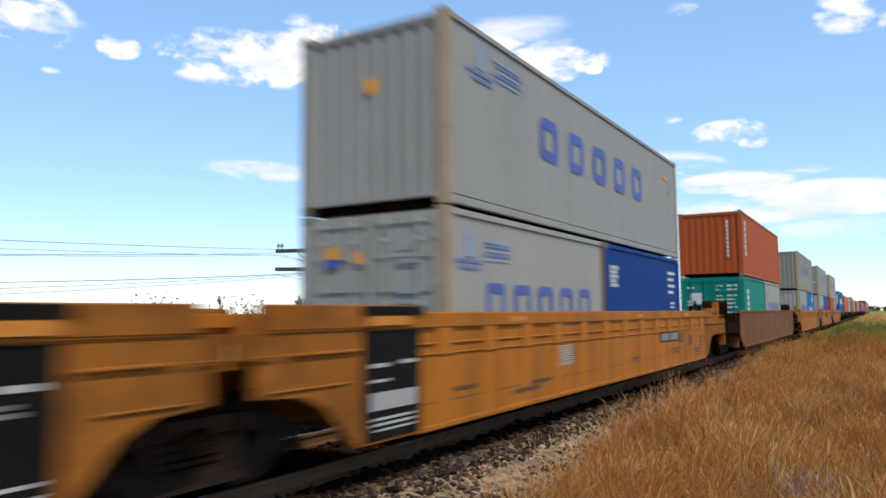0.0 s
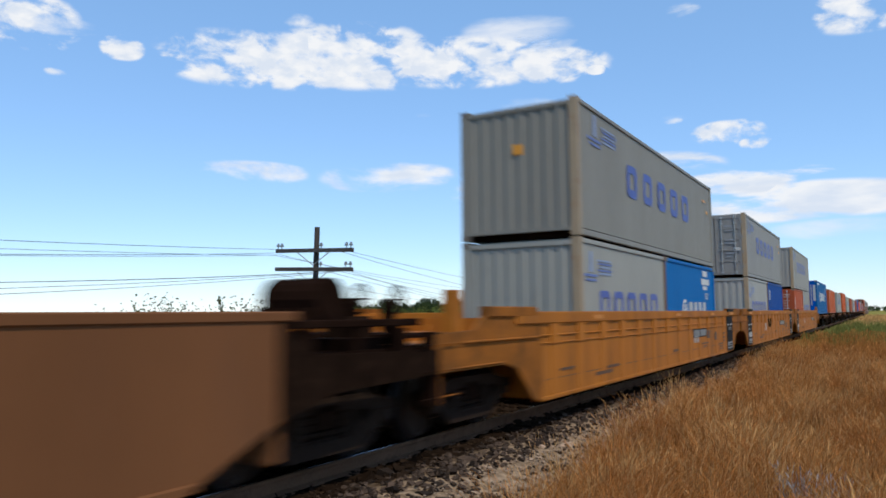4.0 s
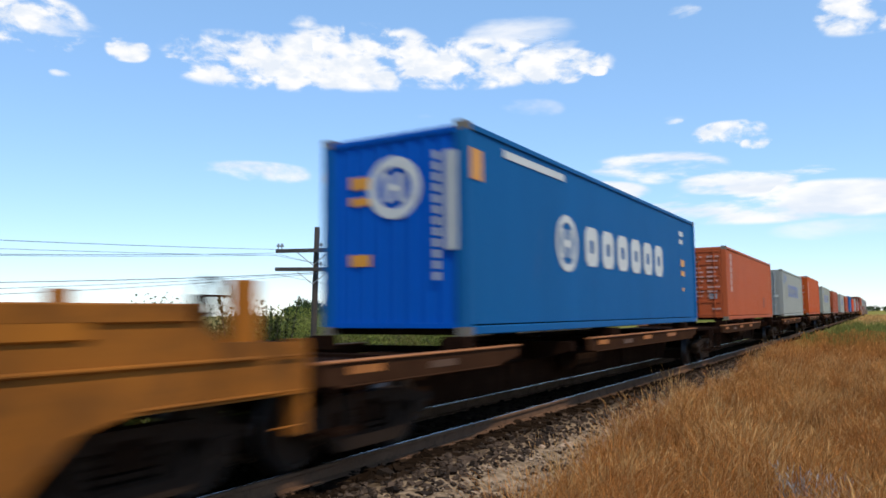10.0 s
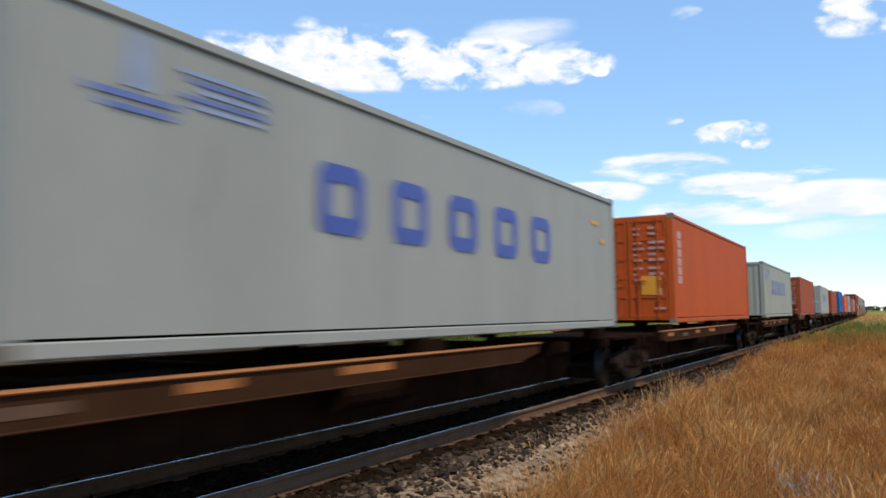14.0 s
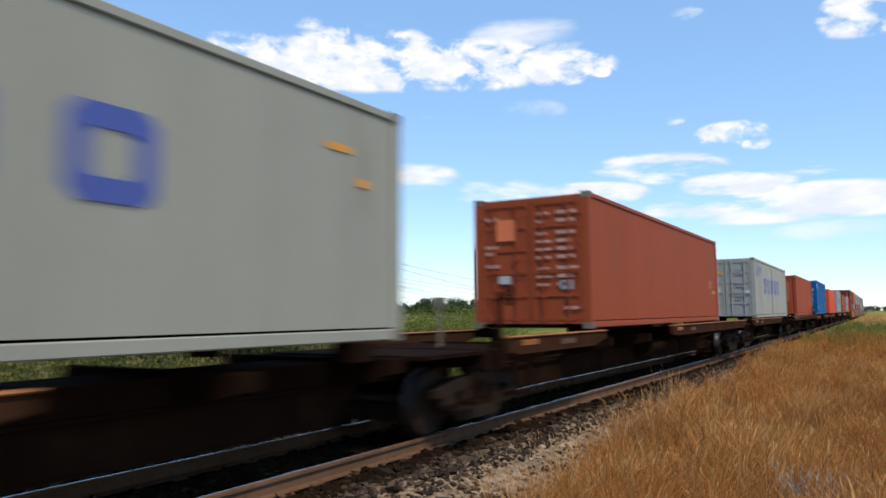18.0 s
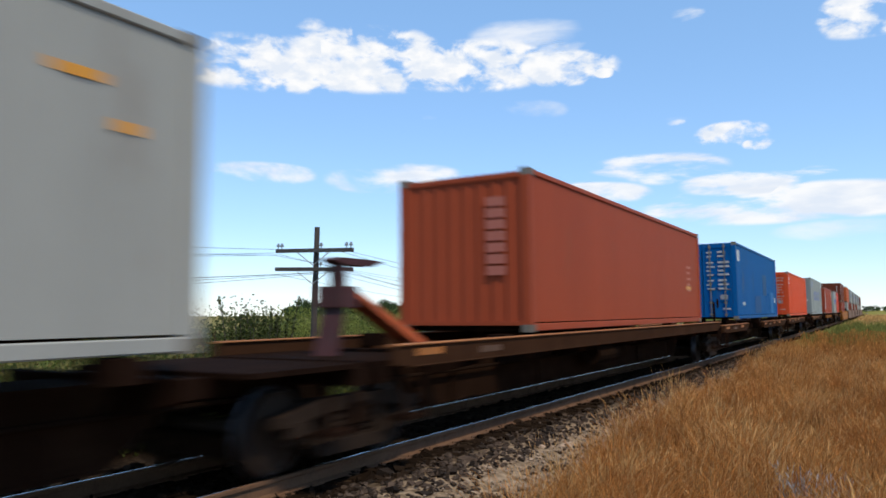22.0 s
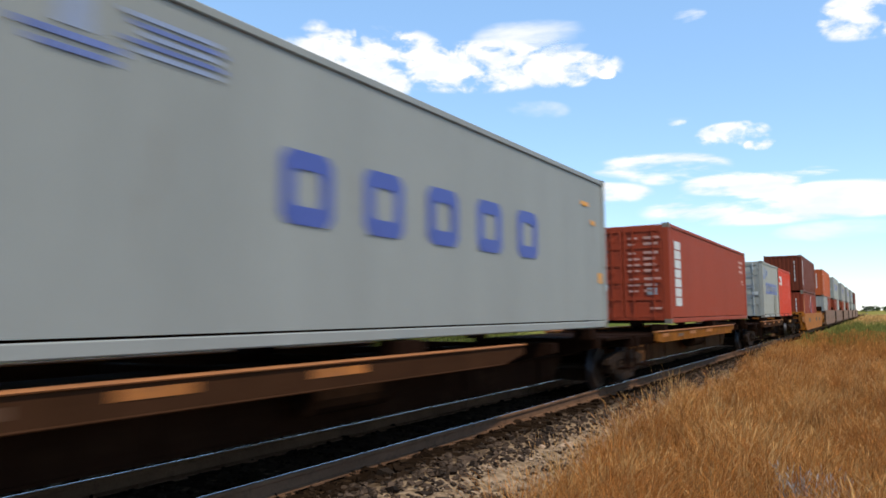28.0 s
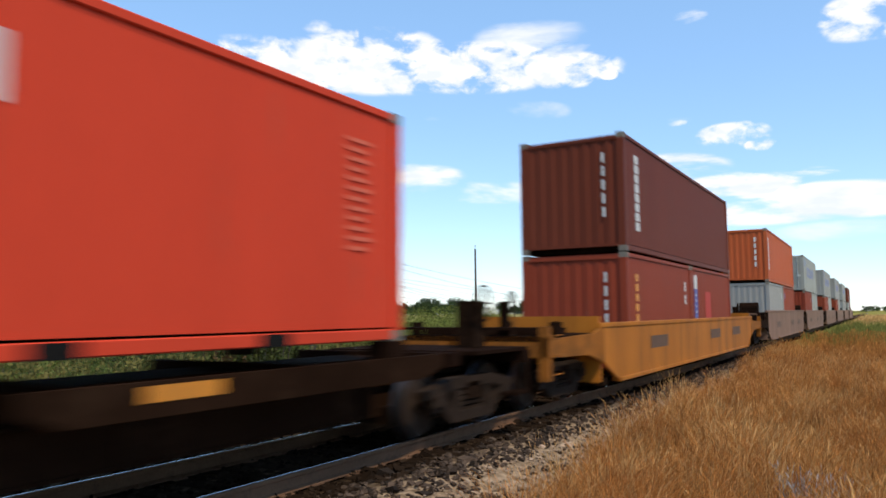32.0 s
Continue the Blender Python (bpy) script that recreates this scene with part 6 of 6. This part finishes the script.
def telegraph_pole(height):
    p = tagged(new("telegraph_pole"), "weathered timber telegraph pole with two crossarms", "utility pole", "poles beyond the track")
    part("post", Geo().cyl((0, 0, -0.5), (0, 0, height), 0.095, 14, 0.075), POLE, p)
    for z in (height - 0.68, height - 1.22):
        arm = part("crossarm", Geo().chamfered(-1.0, 1.0, -0.05, 0.05, -0.055, 0.055), POLE, p, at=pose(0, -0.13, z) @ pose(0, 0, 0, 0, 0, 0) @ Matrix.Diagonal((1.42, 1, 1, 1)))
        for s in (1, -1):
            part("brace", Geo().cyl((s * 0.62, -0.15, z - 0.04), (0, -0.13, z - 0.42), 0.014, 6), RODS, p)
        for x in (-0.96, -0.86, 0.2, 0.84, 0.95):
            if z < height - 1 and x < 0:
                continue
            part("insulator", shared("insulator", lambda: Geo().cyl((0, 0, 0.05), (0, 0, 0.12), 0.012, 6).cyl((0, 0, 0.12), (0, 0, 0.17), 0.045, 10, 0.04).cyl((0, 0, 0.17), (0, 0, 0.22), 0.032, 10, 0.02).mesh("insulator", INSULATOR)), INSULATOR, arm, at=pose(x, 0, 0))
    return p


px, py = polar(41.2, 21.6)
pole = put(telegraph_pole(4.77), px, py, 0, 0)
pole.matrix_basis = pole.matrix_basis @ pose(0, 0, 0, 0, 2.2, 0)
qx, qy = polar(28.65, 62)
thin = tagged(new("utility_pole"), "thin bare timber utility pole in the distance", "utility pole", "poles beyond the track")
part("post", Geo().cyl((0, 0, -0.5), (0, 0, 7.6), 0.11, 10, 0.08), POLE, thin)
part("pin", Geo().cyl((0, 0, 7.6), (0, 0, 7.8), 0.02, 6).cyl((0, 0, 7.8), (0, 0, 7.9), 0.06, 8), INSULATOR, thin)
put(thin, qx, qy)
base_z = float(ground_z(np.float64(px), np.float64(py)))


def wire(a, b, sag, r=0.006):
    a, b = Vector(a), Vector(b)
    g, n = Geo(), 24
    pts = [a.lerp(b, i / n) - Vector((0, 0, sag * 4 * (i / n) * (1 - i / n))) for i in range(n + 1)]
    for p in pts:
        g.v += [tuple(p + Vector((r * math.cos(k), 0, r * math.sin(k)))) for k in (0.3, 1.56, 2.8, 4.1, 5.3)]
    g.f = [(5 * i + j, 5 * i + (j + 1) % 5, 5 * i + 5 + (j + 1) % 5, 5 * i + 5 + j) for i in range(n) for j in range(5)]
    return tagged(new("overhead_wire", g.mesh("overhead_wire", WIRE)), "thin sagging overhead telegraph wire", "wire", "wires between the poles")


for x, z, sag in ((-1.35, 4.02, 0.55), (-1.1, 4.02, 0.8), (1.1, 4.02, 0.95), (1.35, 4.02, 0.62), (-1.2, 3.44, 0.75), (0.7, 3.46, 1.0), (1.1, 3.46, 0.85), (1.35, 3.46, 1.15)):
    wire((px + x, py - 0.13, base_z + z), (px + x - 0.5, py - 42, base_z + z - 0.1), sag)
    wire((px + x, py - 0.13, base_z + z), (px + x * 0.9 - 0.6, py + 42, base_z + z - 0.6), sag * 1.2)


# ---- clouds ----
def cloud_material(name, size, edge, soft, stretch=1.0, amount=1.0, rough=3.2, bias=0.15):
    """Thin cloud: uneven cover that fades out towards its rim."""
    m = bpy.data.materials.new(name)
    m.use_nodes = True
    nt = m.node_tree
    N, link = nt.nodes, nt.links.new
    N.remove(N["Principled BSDF"])
    tc, info = N.new("ShaderNodeTexCoord"), N.new("ShaderNodeObjectInfo")

    def math_node(op, a, b=None, c=None):
        x = N.new("ShaderNodeMath")
        x.operation = op
        for i, v in enumerate((a, b, c)):
            if v is None:
                continue
            if isinstance(v, (int, float)):
                x.inputs[i].default_value = v
            else:
                link(v, x.inputs[i])
        return x.outputs[0]
    sep = N.new("ShaderNodeSeparateXYZ")
    link(tc.outputs["Generated"], sep.inputs[0])
    gx = math_node("MULTIPLY_ADD", sep.outputs[0], 2.0, -1.0)
    gy = math_node("MULTIPLY_ADD", sep.outputs[1], 2.0, -1.0)
    rim = math_node("SUBTRACT", 1.0, math_node("ADD", math_node("POWER", math_node("ABSOLUTE", gx), 2.6), math_node("POWER", math_node("ABSOLUTE", gy), 2.2)))
    mp = N.new("ShaderNodeMapping")
    mp.inputs["Scale"].default_value = (1 / (size * stretch), 1 / size, 1 / size)
    shift = N.new("ShaderNodeCombineXYZ")
    link(math_node("MULTIPLY", info.outputs["Random"], 50.0), shift.inputs[2])
    link(shift.outputs[0], mp.inputs["Location"])
    link(tc.outputs["Object"], mp.inputs[0])
    big, small = N.new("ShaderNodeTexNoise"), N.new("ShaderNodeTexNoise")
    big.inputs["Scale"].default_value, big.inputs["Detail"].default_value, big.inputs["Roughness"].default_value = 1.0, 10, 0.56
    big.inputs["Distortion"].default_value = 0.25
    small.inputs["Scale"].default_value, small.inputs["Detail"].default_value = 2.1, 8
    link(mp.outputs[0], big.inputs[0])
    link(mp.outputs[0], small.inputs[0])
    cover = math_node("ADD", math_node("MULTIPLY", rim, edge), math_node("MULTIPLY_ADD", big.outputs[0], rough, -0.5 * rough - bias))
    a = N.new("ShaderNodeMapRange")
    a.interpolation_type = "SMOOTHSTEP"
    a.inputs[1].default_value, a.inputs[2].default_value, a.inputs[4].default_value = 0.0, soft, amount
    link(cover, a.inputs[0])
    fade = N.new("ShaderNodeMapRange")
    fade.interpolation_type = "SMOOTHSTEP"
    fade.inputs[1].default_value, fade.inputs[2].default_value = 0.02, 0.42
    link(rim, fade.inputs[0])
    alpha = math_node("MULTIPLY", a.outputs[0], fade.outputs[0])
    glow = N.new("ShaderNodeEmission")
    tone = N.new("ShaderNodeValToRGB")
    tone.color_ramp.elements[0].position, tone.color_ramp.elements[1].position = 0.38, 0.6
    tone.color_ramp.elements[0].color, tone.color_ramp.elements[1].color = (0.80, 0.86, 0.95, 1), (1.0, 1.0, 1.0, 1)
    link(small.outputs[0], tone.inputs[0])
    link(tone.outputs[0], glow.inputs[0])
    glow.inputs[1].default_value = 0.78
    clear, mixer = N.new("ShaderNodeBsdfTransparent"), N.new("ShaderNodeMixShader")
    link(alpha, mixer.inputs[0]), link(clear.outputs[0], mixer.inputs[1]), link(glow.outputs[0], mixer.inputs[2])
    link(mixer.outputs[0], N["Material Output"].inputs["Surface"])
    return m


PUFF = cloud_material("heaped_cloud", 92, 1.0, 1.3, 1.7, 1.0, 7.5, -0.22)
WISP = cloud_material("thin_cloud", 150, 0.9, 1.3, 2.6, 0.95, 6.5, 0.35)
VEIL = cloud_material("veil_cloud", 220, 0.8, 1.6, 3.0, 0.8, 6.0, 0.3)
BAND = cloud_material("streaky_cloud_band", 120, 0.9, 0.9, 3.6, 0.95, 6.0, 0.05)
SKY_FAR = 3000.0
CLOUDS = []


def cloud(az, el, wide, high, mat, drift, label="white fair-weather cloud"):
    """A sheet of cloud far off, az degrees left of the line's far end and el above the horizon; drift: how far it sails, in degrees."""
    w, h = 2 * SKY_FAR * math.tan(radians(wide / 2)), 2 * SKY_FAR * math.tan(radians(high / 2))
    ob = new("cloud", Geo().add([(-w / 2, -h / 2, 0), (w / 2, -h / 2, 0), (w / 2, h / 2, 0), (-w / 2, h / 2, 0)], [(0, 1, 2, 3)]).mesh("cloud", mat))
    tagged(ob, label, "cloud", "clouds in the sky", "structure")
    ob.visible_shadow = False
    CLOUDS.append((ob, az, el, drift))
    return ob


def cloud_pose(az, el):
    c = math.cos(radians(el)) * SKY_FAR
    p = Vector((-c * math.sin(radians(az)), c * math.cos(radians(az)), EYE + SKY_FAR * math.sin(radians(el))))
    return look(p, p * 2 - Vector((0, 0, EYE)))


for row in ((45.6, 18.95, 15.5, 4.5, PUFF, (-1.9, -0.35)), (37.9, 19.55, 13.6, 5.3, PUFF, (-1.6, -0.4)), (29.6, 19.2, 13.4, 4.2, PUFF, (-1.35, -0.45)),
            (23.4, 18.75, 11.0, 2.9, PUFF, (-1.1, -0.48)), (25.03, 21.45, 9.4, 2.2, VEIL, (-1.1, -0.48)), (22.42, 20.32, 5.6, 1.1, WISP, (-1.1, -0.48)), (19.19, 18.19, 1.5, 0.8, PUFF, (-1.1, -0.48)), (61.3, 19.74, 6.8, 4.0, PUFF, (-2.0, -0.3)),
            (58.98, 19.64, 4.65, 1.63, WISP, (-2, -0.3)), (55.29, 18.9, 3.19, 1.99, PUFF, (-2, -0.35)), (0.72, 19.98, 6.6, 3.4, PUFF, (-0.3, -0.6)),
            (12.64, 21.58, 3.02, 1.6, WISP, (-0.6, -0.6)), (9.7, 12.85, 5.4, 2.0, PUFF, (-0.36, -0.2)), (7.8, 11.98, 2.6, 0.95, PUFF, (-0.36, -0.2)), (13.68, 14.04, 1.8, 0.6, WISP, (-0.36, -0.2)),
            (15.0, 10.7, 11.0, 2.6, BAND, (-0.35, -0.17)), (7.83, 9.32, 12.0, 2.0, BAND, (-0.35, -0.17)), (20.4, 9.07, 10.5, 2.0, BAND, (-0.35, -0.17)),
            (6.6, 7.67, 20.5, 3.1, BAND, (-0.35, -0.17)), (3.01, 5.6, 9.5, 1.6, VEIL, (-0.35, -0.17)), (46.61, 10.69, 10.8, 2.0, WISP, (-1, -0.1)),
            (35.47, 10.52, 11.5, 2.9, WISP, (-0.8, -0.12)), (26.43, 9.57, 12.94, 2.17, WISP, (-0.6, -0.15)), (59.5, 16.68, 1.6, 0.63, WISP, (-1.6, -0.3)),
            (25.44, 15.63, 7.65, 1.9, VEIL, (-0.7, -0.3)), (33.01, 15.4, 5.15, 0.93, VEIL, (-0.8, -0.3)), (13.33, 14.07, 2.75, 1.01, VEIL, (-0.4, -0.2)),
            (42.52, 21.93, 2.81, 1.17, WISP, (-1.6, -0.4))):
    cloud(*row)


# ---- what moves ----
def motions():
    """The train rolls past, its wheels turn while they are near, and the clouds sail."""
    times = [2.0 * i for i in range(17)]
    for thing, u, z in TRAIN:
        walk(thing, [(t, along(u - gone(t), 0, z)) for t in times])
    for ws, u, o in WHEELS:
        near = [i / FPS for i in range(0, 32 * FPS + 1) if -3 < u - gone(i / FPS) < 26]
        ts = sorted({0.0, 32.0, *near})
        first, last = (near[0], near[-1]) if near else (0.0, 0.0)
        walk(ws, [(t, pose(0, o, 0.44, math.degrees(gone(min(max(t, first), last)) / 0.44) % 360)) for t in ts])
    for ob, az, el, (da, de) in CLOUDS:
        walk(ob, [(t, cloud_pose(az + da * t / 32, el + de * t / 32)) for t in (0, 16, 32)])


motions()
